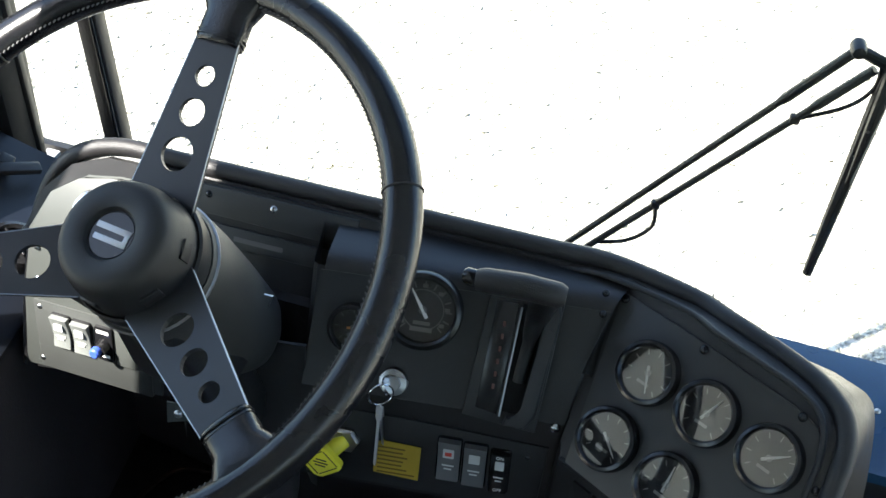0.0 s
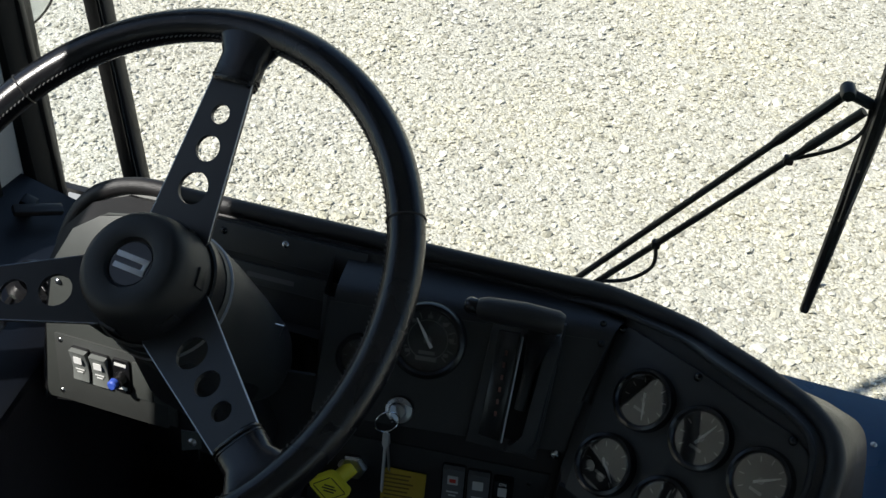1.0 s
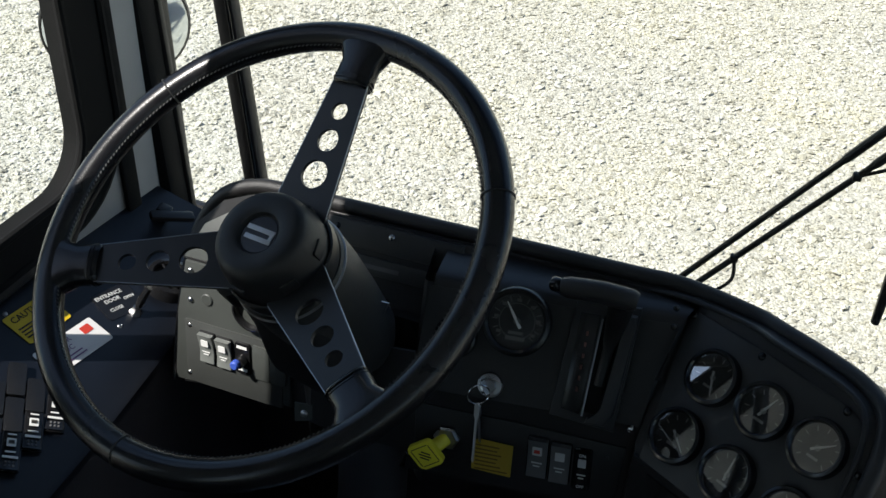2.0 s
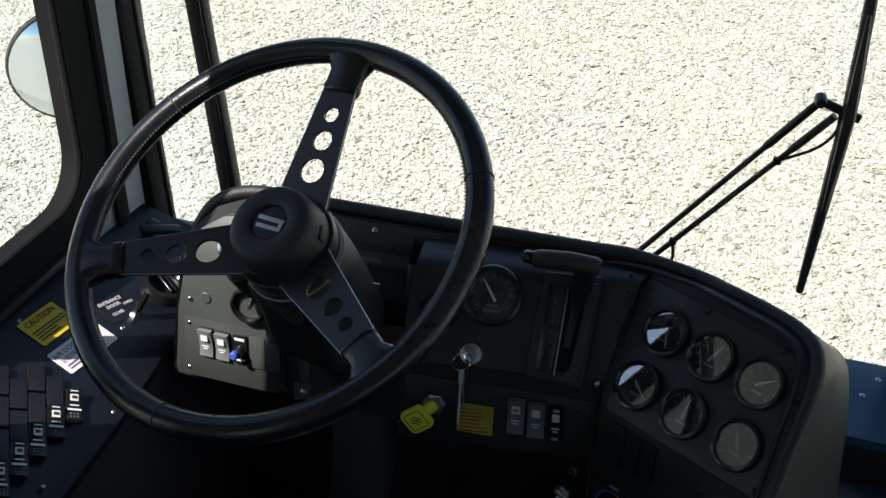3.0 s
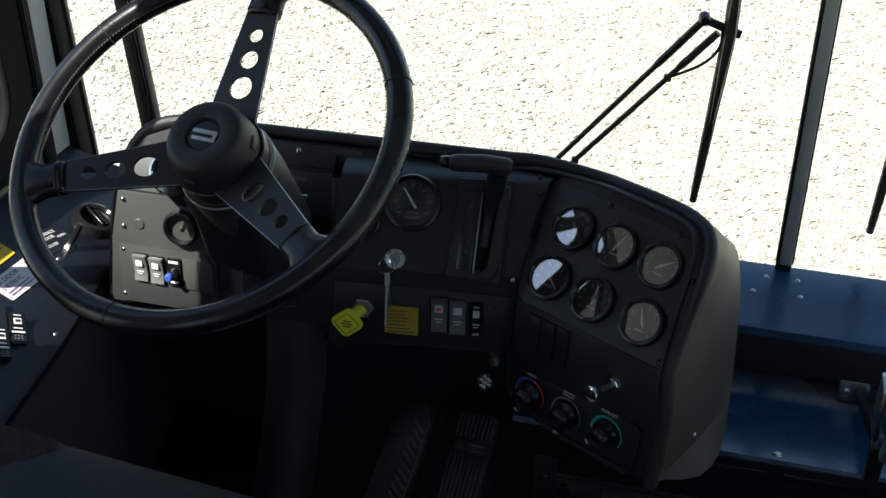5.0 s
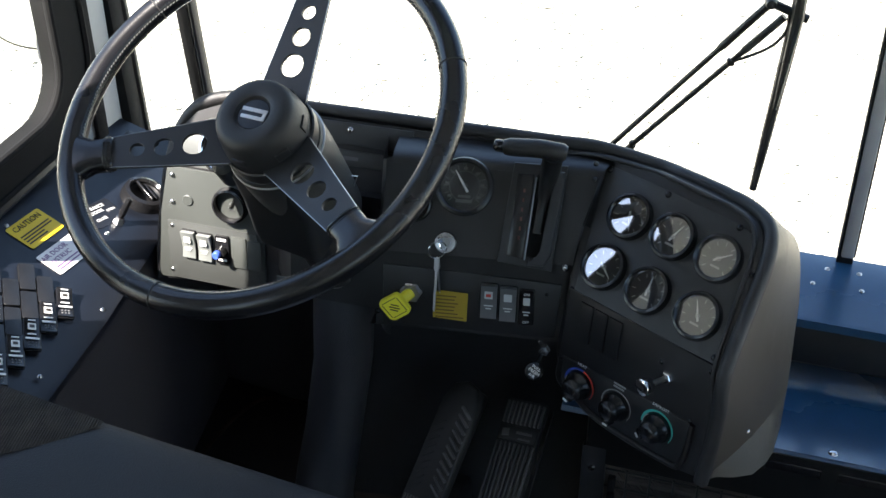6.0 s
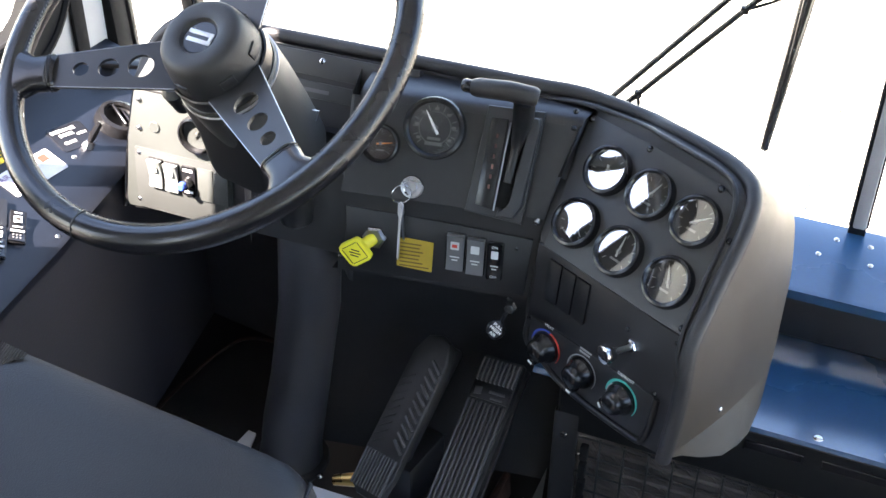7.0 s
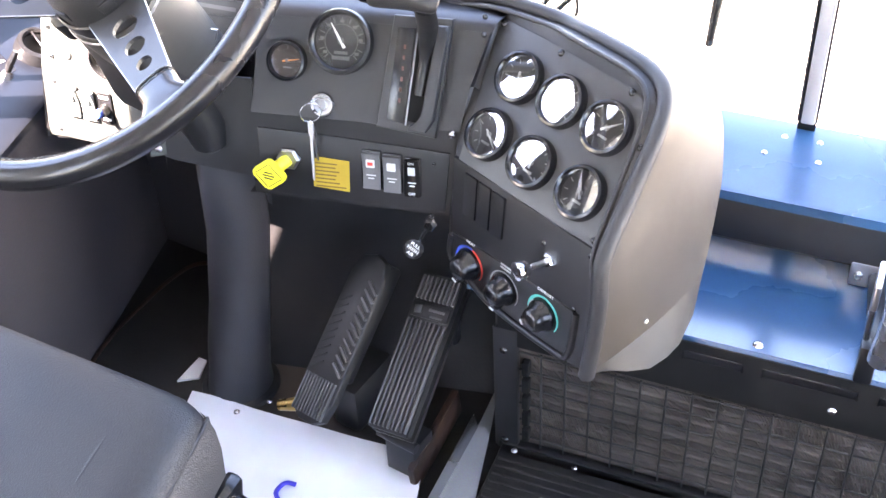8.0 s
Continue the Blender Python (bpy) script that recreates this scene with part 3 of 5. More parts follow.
for k in range(5):
    part("side_slot", box(BmH(HX0 + 0.041, -0.3325, 1.050 + 0.0345 * k - 0.010), 0.011, 0.012, 0.026, 0.002), GASKET, heater)
rng = random.Random(3)
cube = [Vector((a, b, c)) for a in (-0.5, 0.5) for b in (-0.5, 0.5) for c in (-0.5, 0.5)]
vs, fs = [], []
for k in range(72):
    for j in range(13):
        x, z = HX0 + 0.058 + 0.0173 * k + rng.uniform(-0.001, 0.001), 1.030 + 0.0173 * j + rng.uniform(-0.001, 0.001)
        lean = -42 if (k // 6 + j // 4) % 5 else -20
        for q in range(4):
            fm = BmH(x + (q - 1.5) * 0.0042, -0.3215, z, 0, lean + rng.uniform(-7, 7), 0) @ Matrix.Diagonal((0.0011, 0.004, 0.014, 1))
            n = len(vs)
            vs += [fm @ p for p in cube]
            fs += [[n + i for i in f] for f in ((0, 1, 3, 2), (4, 6, 7, 5), (0, 4, 5, 1), (2, 3, 7, 6), (0, 2, 6, 4), (1, 5, 7, 3))]
me = bpy.data.meshes.new("fins")
me.from_pydata(vs, [], fs)
bm = bmesh.new()
bm.from_mesh(me)
tagged(part("fin_field", bm, FINS, heater, "slanted dusty fins", smooth=False), kind="stuff")
for z in (1.02, 1.206):
    screw(axes(BH(HX0 + 0.010, -0.3375, z), BODY.to_3x3() @ Vector((1, 0, 0)), Vector((0, 0, 1)), BODY.to_3x3() @ Vector((0, -1, 0))), heater, 0.006, BLACKG)
for x0, x1 in ((-0.057, 0.018), (0.042, 0.157), (0.182, 0.297), (0.322, 0.437)):
    part("slot", box(BmH((x0 + x1) / 2, -0.336, 1.284), x1 - x0, 0.004, 0.014, 0.002), BLACKG, heater)
    part("slot_rim", tube([BH(x0, -0.338, 1.277), BH(x0, -0.338, 1.291), BH(x1, -0.338, 1.291), BH(x1, -0.338, 1.277)], 0.0016, 6), BLACKG, heater)
screw(axes(BH(0.132, -0.337, 1.247), BODY.to_3x3() @ Vector((1, 0, 0)), Vector((0, 0, 1)), BODY.to_3x3() @ Vector((0, -1, 0))), heater, 0.006, CHROME)
kick = thing("kick_strip", BH(0.1, -0.345, 1.0), "black ribbed rubber step strip before the heater", "trim", kind="structure")
part("strip", box(BmH(0.337, -0.40, 1.004), 1.28, 0.12, 0.012, 0.004), RUBBER, kick)
part("nosing", box(BmH(0.337, -0.345, 1.004), 1.28, 0.02, 0.012, 0.004), BLACKM, kick)
for k in range(7):
    part("rib", box(BmH(0.337, -0.365 - 0.014 * k, 1.0115), 1.27, 0.006, 0.003, 0.001), RUBBER, kick)
for x in (-0.281, -0.19, 0.0):
    screw(BmH(x, -0.345, 1.0095), kick, 0.005)

rail = thing("grab_rail", B(0.3, -0.28, 1.26), "bent polished steel grab rail by the entrance", "grab rail")
path = smooth_path([B(0.171, -0.40, 1.362), B(0.174, -0.40, 1.41), B(0.178, -0.40, 1.47), B(0.186, -0.40, 1.53), B(0.212, -0.40, 1.568), B(0.265, -0.40, 1.582), B(0.40, -0.40, 1.585), B(0.75, -0.40, 1.585)], 8)
part("bar", tube(path, 0.0155, 16), STEEL, rail)
part("bracket", box(Bm(0.150, -0.36, 1.415), 0.008, 0.05, 0.085, 0.003), STEEL, rail, "bright flat steel bracket")
part("arm", tube([B(0.171, -0.40, 1.372), B(0.160, -0.34, 1.345), B(0.150, -0.19, 1.302)], 0.011, 12), BLACKM, rail)
part("foot_plate", box(Bm(0.137, -0.186, 1.302), 0.045, 0.010, 0.040, 0.003), STEEL, rail)
part("bolt", lathe(axes(B(0.127, -0.191, 1.302), BODY.to_3x3() @ Vector((1, 0, 0)), Vector((0, 0, 1)), BODY.to_3x3() @ Vector((0, -1, 0))), [(0, 0.006), (0.005, 0.005), (0.007, 0)], 12), CHROME, rail)
part("stanchion", box(Bm(0.157, -0.378, 1.335), 0.022, 0.022, 0.06, 0.004), BLACKM, rail)

# ---- side console beneath the driver's window ----
console = thing("side_console", (-0.36, 1.2, 1.0), "dark blue-black side console beneath the driver's window", "console")
def console_edge(y):
    return -0.261 - 0.016 * (1.4 - y) - 0.07 * max(0.0, 1.25 - y)


YS = (0.3, 0.6, 0.9, 1.2, 1.4, 1.66)
bm = sheet([[Vector((console_edge(y), y, 1.435)), Vector((console_edge(y), y, 1.4465)), Vector((console_edge(y) - 0.005, y, 1.4515)), C(-0.36, y).translation, C(-0.50 + 0.14 * max(0, y - 1.3), y).translation] for y in YS])
part("side", sheet([[Vector((console_edge(y), y, z)) for z in (1.0, 1.2, 1.435)] for y in YS]), KICK, console, "purplish grey painted side panel")
part("top", bm, CONSOLE, console)
part("sill", tube([B(-1.168, -1.6, 1.548), B(-1.168, -0.335, 1.548)], 0.011, 8), BLACKM, console, "black sill bead")
for x, y in ((-0.278, 1.221), (-0.30, 1.06), (-0.44, 1.30), (-0.45, 1.45)):
    screw(C(x, y), console, 0.0038)


def sticker(name, m, outline, material, label, category="decal"):
    ob = thing(name, m.translation, label, category)
    part("backing", slab(m, outline, 0.0006), material, ob, smooth=False)
    return ob


cau = sticker("caution_decal", C(-0.408, 1.318, 0.001, -13), rounded(0.076, 0.050, 0.004), DECALY, "yellow caution sticker with a black heading on the console")
words("CAUTION", C(-0.408, 1.318, 0.0022, -13) @ pose(0, 0.0145, 0), 0.0135, INK, cau)
bars(C(-0.408, 1.318, 0.002, -13) @ pose(0, -0.008, 0), 0.066, 4, 0.0052, 0.0022, INK, cau, seed=2)
AIR = C(-0.354, 1.306, 0.001, -14)
aird = sticker("air_door_decal", AIR, rounded(0.104, 0.044, 0.003), DECALW, "white sticker with purple door instructions on the console")
words("AIR DOOR", AIR @ pose(-0.022, 0.012, 0.0012), 0.0115, PURPLE, aird)
words("INSTRUC", AIR @ pose(-0.022, 0.000, 0.0012), 0.0110, PURPLE, aird)
bars(AIR @ pose(-0.015, -0.012, 0.001), 0.06, 2, 0.0055, 0.0018, PURPLE, aird, seed=5)
part("red_mark", slab(AIR @ pose(0.034, 0.010, 0.0008), rounded(0.016, 0.012, 0.002), 0.0004), RED, aird)
ENT = C(-0.3465, 1.412, 0.0008, -24)
ent = sticker("door_label", ENT, rounded(0.062, 0.048, 0.006), BLACKG, "black label plate for the entrance door lever")
words("ENTRANCE", ENT @ pose(-0.006, 0.014, 0.0010), 0.0085, PRINT, ent)
words("DOOR", ENT @ pose(-0.006, 0.005, 0.0010), 0.0085, PRINT, ent)
words("OPEN", ENT @ pose(0.018, 0.000, 0.0010), 0.0065, PRINT, ent)
words("CLOSE", ENT @ pose(-0.010, -0.010, 0.0010), 0.0072, PRINT, ent)
lever = thing("door_lever", C(-0.3208, 1.4081).translation, "small black toggle lever on a steel nut", "switch")
part("nut", lathe(C(-0.3208, 1.4081), [(0, 0.012), (0.006, 0.012), (0.009, 0.006), (0.009, 0), (0, 0)], 6), STEEL, lever)
part("toggle", tube([C(-0.3208, 1.4081, 0.008).translation, C(-0.3208, 1.4081, 0.022).translation + Vector((0, 0.005, 0)), C(-0.3208, 1.4081, 0.040).translation + Vector((0.002, 0.014, 0))], [0.004, 0.006, 0.0045], 10), BLACKG, lever)
screw(C(-0.326, 1.375), ent, 0.004, STEEL)
vent = thing("air_vent", C(-0.310, 1.486).translation, "round black adjustable air vent in the console", "vent")
part("ring", lathe(C(-0.310, 1.486), [(0.024, 0.0), (0.024, 0.016), (0.027, 0.020), (0.033, 0.018), (0.036, 0.008), (0.037, 0)], 36), BLACKG, vent)
part("bowl", lathe(C(-0.310, 1.486), [(0, 0.002), (0.015, 0.004), (0.024, 0.012)], 28), BLACKM, vent)
part("blade", box(C(-0.310, 1.486, 0.014, 55) @ pose(0, 0, 0, 60, 0, 0), 0.044, 0.018, 0.003, 0.001), BLACKG, vent)
part("blade", box(C(-0.310, 1.486, 0.010, 55) @ pose(0, -0.012, 0, 60, 0, 0), 0.036, 0.012, 0.003, 0.001), BLACKG, vent)
latch = thing("latch_handle", C(-0.385, 1.60).translation, "flat black latch handle at the pillar", "handle")
part("bar", box(C(-0.357, 1.588, 0.024, 40), 0.016, 0.066, 0.010, 0.003), BLACKM, latch)
part("mount", box(C(-0.372, 1.60, 0.012), 0.02, 0.02, 0.02, 0.003), BLACKM, latch)


def rocker(name, m, label, body=SWITCH, legend=PRINT, icon=None, w=0.021, h=0.046, group="", low=True):
    """A rocker switch: bezel, tilted rocker, printed window and lower marks."""
    ob = thing(name, m.translation, label, "switch", group)
    part("bezel", slab(m, rounded(w + 0.003, h + 0.003, 0.003), 0.003, bevel=0.0006), BLACKG, ob)
    bm = bmesh.new()
    prof = [(-h / 2, 0.006), (-h / 6, 0.0045), (h / 8, 0.006), (h / 2, 0.0105)]
    rows = [[m @ Vector((x, y, z * k)) for x, k in ((-w / 2, 0.3), (-w / 2, 0.92), (-w / 2 + 0.001, 1.0), (w / 2 - 0.001, 1.0), (w / 2, 0.92), (w / 2, 0.3))] for y, z in prof]
    rows = [[m @ Vector((p, -h / 2, 0.001)) for p in (-w / 2, -w / 2, -w / 2 + 0.001, w / 2 - 0.001, w / 2, w / 2)]] + rows
    rows += [[m @ Vector((p, h / 2, 0.001)) for p in (-w / 2, -w / 2, -w / 2 + 0.001, w / 2 - 0.001, w / 2, w / 2)]]
    part("rocker", sheet(rows, bm), body, ob)
    part("window", slab(m @ pose(0, h * 0.22, 0.0085, 4), rounded(w * 0.50, h * 0.22, 0.001), 0.0008), legend, ob, "pale printed symbol window")
    if icon:
        part("symbol", box(m @ pose(0, h * 0.22, 0.0100, 4), w * 0.30, h * 0.09, 0.0005), icon, ob)
        part("symbol", box(m @ pose(-w * 0.06, h * 0.22, 0.0100, 4, 0, 45), w * 0.14, w * 0.14, 0.0005), icon, ob)
    if low:
        part("mark", box(m @ pose(0, -h * 0.12, 0.0058, -2), w * 0.55, h * 0.03, 0.0005), legend, ob)
        part("mark", box(m @ pose(0, -h * 0.20, 0.0062, -2), w * 0.35, h * 0.03, 0.0005), legend, ob)
    return ob


ROW = [(-0.3215, 1.196), (-0.3285, 1.157), (-0.334, 1.117), (-0.339, 1.077), (-0.344, 1.037), (-0.349, 0.997), (-0.354, 0.957)]
ROW_TURN, STEP = -63, 0.0545
for k, (x, y) in enumerate(ROW):
    m = C(x, y, 0.001, ROW_TURN)
    if k != 5:
        ob = rocker("rocker_switch", m, "black console rocker switch with a white symbol and ribbed end", BLACKG, PRINT, INK, w=0.0215, h=0.050, group="console switches", low=False)
        for j in range(2):
            part("mark", box(m @ pose(0, -0.001 - 0.0075 * j, 0.0070), 0.012 + 0.006 * j, 0.002 + 0.001 * j, 0.0008), PRINT, ob)
        for j in range(6):
            part("grip", disc(m @ pose((j % 3 - 1) * 0.0045, -0.0145 - 0.005 * (j // 3), 0.0052), 0.0014, 0.0014, 0.0003, 8), SWITCH, ob)
        part("end_mark", box(m @ pose(0, 0.0215, 0.0102), 0.010, 0.0018, 0.0006), PRINT, ob)
    for j in range((0, 1, 2, 2, 3, 4, 3)[k]):
        mb = m @ pose(0, STEP * (j + 1 if k != 5 else j), 0)
        ob = thing("blank_plate", mb.translation, "blank black plastic switch cover in the console", "switch cover", "console blanks")
        part("cover", slab(mb, rounded(0.0215, 0.050, 0.002), 0.006, bevel=0.001), BLACKM, ob)

# ---- the dashboard ----
dash = thing("dashboard", (0.15, 1.35, 1.0), "black moulded bus dashboard with a rounded hood lip and grey plates", "dashboard")
HOOD = [(-0.250, 1.366, 1.412), (-0.243, 1.388, 1.500), (-0.231, 1.411, 1.580), (-0.210, 1.428, 1.637), (-0.178, 1.440, 1.671), (-0.13, 1.444, 1.685)] + [(x, 1.437 - 0.137 * (x + 0.05), 1.6825) for x in (-0.06, 0.05, 0.15, 0.25, 0.34)] + [(0.396, 1.374, 1.6835)]
POD_EDGE = [P(-0.085, 0.116, -0.026), P(-0.04, 0.117, -0.022), P(0.02, 0.117, -0.020), P(0.066, 0.113, -0.016), P(0.101, 0.098, -0.008), P(0.122, 0.060, 0.001), P(0.135, -0.020, 0.004), P(0.146, -0.085, 0.006), Q(0.150, 0.05, 0.006), Q(0.150, 0.11, 0.006), Q(0.147, 0.160, 0.006)]
lip = smooth_path([Vector(p) for p in HOOD] + [m.translation for m in POD_EDGE], 6)
part("hood_lip", tube(lip, [0.0042 + 0.0053 * min(1.0, max(0.0, (i - 8) / 16)) for i in range(len(lip))], 14), DASH, dash)
offsets = []
for p in lip:
    if p.x < 0.41:
        offsets.append(Vector((0.0, -0.010, -0.012)))
    else:
        way = POD_C + POD_U * max(-0.06, min(0.06, (p - POD_C).dot(POD_U))) - p
        above = (p - POD_C).dot(POD_U) > -0.08
        offsets.append(way.normalized() * (0.019 if above else 0.014) + POD_N * (max(0.0, 0.003 - (p - POD_C).dot(POD_N)) if above else -0.002))
soft = [sum(offsets[max(0, i - 8):i + 9], Vector()) / len(offsets[max(0, i - 8):i + 9]) for i in range(len(lip))]
inner = [p + o for p, o in zip(lip, soft)]
part("lip_bead", tube(inner[26:], 0.0030, 10), DASH, dash)
part("lip_web", sheet([[a, a.lerp(b, 0.5) + Vector((0, 0.001, -0.002)), b] for a, b in zip(lip[26:], inner[26:])]), DASH, dash)
# outer shell falling away behind the lip
back = []
for i, p in enumerate(lip):
    if p.x < -0.17:
        way = Vector((-0.30, 0.9, -0.35))
    elif p.x > 0.42:
        way = Vector((0.10, 0.45, -0.95))
    else:
        way = Vector((0, 0.62, -0.85))
    back.append([p + Vector((0, 0.004, 0.006)) * 0, p + way * 0.03, p + way * 0.10 + Vector((0, 0, -0.03)), p + way * 0.16 + Vector((0, 0, -0.12)), p + way * 0.20 + Vector((0, 0.02, -0.22))])
half = next(i for i, p in enumerate(lip) if p.x > 0.50)
part("outer_shell", sheet(back[:half + 1]), DASH, dash)
# pale brown side of the pod
FAR = [(0.555, 1.330, 1.635), (0.600, 1.330, 1.625), (0.628, 1.335, 1.612), (0.656, 1.342, 1.592), (0.672, 1.342, 1.560), (0.679, 1.322, 1.50), (0.677, 1.296, 1.46), (0.673, 1.262, 1.428), (0.669, 1.235, 1.408)]
near = [m.translation for m in POD_EDGE[2:]]
np_, fp = smooth_path(near, 6), smooth_path(FAR, 6)
nf = min(len(np_), len(fp))
rows = []
for a, b in zip(np_[:nf], fp[:nf]):
    bulge = Vector((0.010, -0.004, 0.006))
    rows.append([a.lerp(b, t) + bulge * math.sin(math.pi * t) for t in (0.02, 0.12, 0.3, 0.5, 0.7, 0.88, 0.97, 1.0)] + [b + Vector((-0.02, 0.02, -0.004)), b + Vector((-0.08, 0.05, -0.01))])
side_panel = part("side_panel", sheet(rows), TAN, dash, "brownish grey grained side of the gauge pod")
tip_a, tip_b = np_[nf - 1], fp[nf - 1]
crease = [tip_a.lerp(tip_b, t) + Vector((0.010, -0.004, 0.006)) * math.sin(math.pi * t) for t in (0.0, 0.12, 0.3, 0.5, 0.7, 0.88, 1.0)]
hem = [tip_a, Vector((0.575, 1.090, 1.378)), Vector((0.597, 1.097, 1.373)), Vector((0.622, 1.110, 1.369)), Vector((0.640, 1.135, 1.366)), Vector((0.652, 1.160, 1.364)), Vector((0.664, 1.205, 1.372))]
part("side_foot", sheet([crease, hem, [p + Vector((-0.02, 0.04, 0.004)) for p in hem]]), TAN, dash, "brownish grey folded foot of the pod")
screw(axes(Vector((0.612, 1.138, 1.416)), Vector((0.5, 0.86, 0)), Vector((0, 0, 1)), Vector((0.86, -0.5, 0))), dash, 0.004)
screw(axes(Vector((0.669, 1.258, 1.415)), Vector((0.5, 0.86, 0)), Vector((0, 0, 1)), Vector((0.86, -0.5, 0))), dash, 0.004)
# main face, ledge above it, recessed left face
part("main_face", slab(M(0, 1.478), [(0.108, -0.022), (0.360, -0.026), (0.372, 0.0888), (0.110, 0.0888)], -0.02), FACE, dash)
part("upper_face", slab(M(0, 1.5651), [(0.110, 0.0), (0.372, 0.0), (0.380, 0.054), (0.399, 0.118), (0.118, 0.118)], -0.02), FACE, dash)
part("face_step", slab(M(0, 1.478, -0.002), [(0.118, -0.018), (0.354, -0.020), (0.360, 0.060), (0.226, 0.067), (0.118, 0.070)], 0.0045, bevel=0.0015), FACE, dash)
def blend_face(x, z, start=0.0, lift=0.0):
    """The dashboard's face where it swells from the recessed part to the main one."""
    t = max(0.0, min(1.0, (x - start) / (0.128 - start)))
    t = t * t * (3 - 2 * t)
    return L(x, z, lift + 0.0075).translation.lerp(M(x, z, lift - 0.0006).translation, t)


rows = []
for f in np.linspace(0, 1, 22):
    x0, x1 = 0.122 + f * (0.4005 - 0.122), 0.122 + f * (0.419 - 0.122)
    top = Vector((x1, 1.425 - 0.137 * (x1 + 0.05), 1.6735))
    a, b = blend_face(x0, 1.668), blend_face(x0 + 0.2 * (x1 - x0), 1.684)
    c = blend_face(x1, 1.690, 0.0, -0.030)
    rows.append([a * (1 - t) ** 3 + b * 3 * t * (1 - t) ** 2 + c * 3 * t * t * (1 - t) + top * t ** 3 for t in np.linspace(0, 1, 9)])
part("upper_ledge", sheet(rows), FACE, dash)
part("left_face", slab(L(0, 1.475), [(-0.246, -0.06), (0.125, -0.05), (0.125, 0.127), (-0.05, 0.127), (-0.222, 0.127), (-0.236, 0.06)], -0.02), DASH, dash)
part("step_wall", sheet([[blend_face(x, z, 0.085) for x in np.linspace(0.05, 0.129, 12)] for z in (1.44, 1.50, 1.55, 1.58, 1.603)]), FACE, dash)
part("upper_step", sheet([[M(0.122, z, -0.0006).translation, M(0.114, z, -0.003).translation, M(0.108, z, -0.012).translation, U(0.106, z + 0.004).translation] for z in (1.600, 1.625, 1.645, 1.660, 1.672)]), FACE, dash)
part("upper_panel", slab(U(0, 1.60), [(-0.232, -0.002), (0.180, -0.002), (0.180, 0.094), (-0.145, 0.094), (-0.185, 0.078), (-0.215, 0.045)], -0.01), FACE, dash)
part("panel_shelf", sheet([[L(x, 1.602, 0.0).translation, U(x, 1.600, 0.0).translation] for x in (-0.23, -0.1, 0.0, 0.125)]), FACE, dash)
part("trim_panel", slab(U(0, 1.64, 0.0), [(-0.075, 0.017), (0.140, 0.015), (0.140, 0.046), (-0.075, 0.046)], 0.003, bevel=0.0012), PLATE, dash, "grey-black satin trim panel")
part("name_strip", slab(U(0, 1.64, 0.0), [(-0.06, -0.013), (0.137, -0.013), (0.137, 0.008), (-0.06, 0.009)], 0.004, bevel=0.0012), PLATE, dash)
bars(U(0.050, 1.6375, 0.0042), 0.078, 1, 0.01, 0.005, SWITCH, dash, "embossed_bars", 3)
part("end_plate", slab(U(0.1475, 1.653, 0.002), rounded(0.024, 0.040, 0.003), 0.005, bevel=0.0012), PLATE, dash)
screw(U(0.148, 1.653, 0.007), dash, 0.0038)
screw(U(0.128, 1.650, 0.003), dash, 0.0030, BRASS)
part("hood_lining", sheet([[U(x, z, 0.002).translation, U(x, z, 0.002).translation.lerp(p, 0.5) + Vector((0, 0.004, -0.002)), p] for (x, z), p in zip(((-0.236, 1.50), (-0.229, 1.565), (-0.217, 1.608), (-0.194, 1.640), (-0.160, 1.660), (-0.12, 1.666), (-0.08, 1.667)), [Vector(p) for p in HOOD[1:6]] + [Vector((-0.10, 1.4415, 1.6845)), Vector((-0.08, 1.439, 1.683))])][2:]), LEFTPLATE, dash, "pale grey lining of the hood")
# panel that carries the column's lower end, and its return to the recessed face
part("column_panel", slab(M(0, 1.478, -0.0045), [(-0.013, 0.013), (0.0, 0.009), (0.112, -0.003), (0.112, 0.13), (-0.010, 0.13)], -0.004), FACE, dash)
part("panel_return", sheet([[M(-0.012, z, -0.005).translation, L(-0.052, z, 0.008).translation, L(-0.070, z, 0.002).translation] for z in (1.470, 1.54, 1.62)]), FACE, dash)
part("panel_tab", slab(M(-0.022, 1.499, -0.006), [(-0.010, -0.012), (0.012, -0.006), (0.012, 0.014), (-0.010, 0.014)], 0.002), LEFTPLATE, dash, "grey metal tab")
screw(M(-0.020, 1.500, -0.004), dash, 0.005)
part("panel_floor", sheet([[M(x, 1.489 - 0.1 * (x + 0.013), -0.006).translation, M(x, 1.480, -0.006).translation + Vector((0, 0.10, -0.03))] for x in (-0.013, 0.05, 0.112)]), BLACKM, dash)
part("side_plate", slab(L(0, 1.475, 0.001), [(-0.250, -0.061), (-0.075, -0.052), (-0.072, 0.126), (-0.222, 0.126), (-0.238, 0.05)], 0.004, bevel=0.001), LEFTPLATE, dash, "grey satin instrument plate")
part("side_plate_top", slab(U(0, 1.60, 0.0015), [(-0.226, -0.004), (-0.070, -0.004), (-0.075, 0.076), (-0.135, 0.074), (-0.172, 0.066), (-0.203, 0.045)], 0.004, bevel=0.001), LEFTPLATE, dash, "grey satin upper instrument plate")
part("switch_plate", slab(L(-0.155, 1.4665, 0.004), rounded(0.143, 0.096, 0.003), 0.003, bevel=0.0008), SWPLATE, dash, "grey satin switch plate")
part("lower_skirt", sheet([[Vector((x, y, z)) for x in (-0.235, -0.12, 0.0, 0.11)] for y, z in ((1.362, 1.414), (1.41, 1.408), (1.52, 1.40))]), BLACKM, dash)
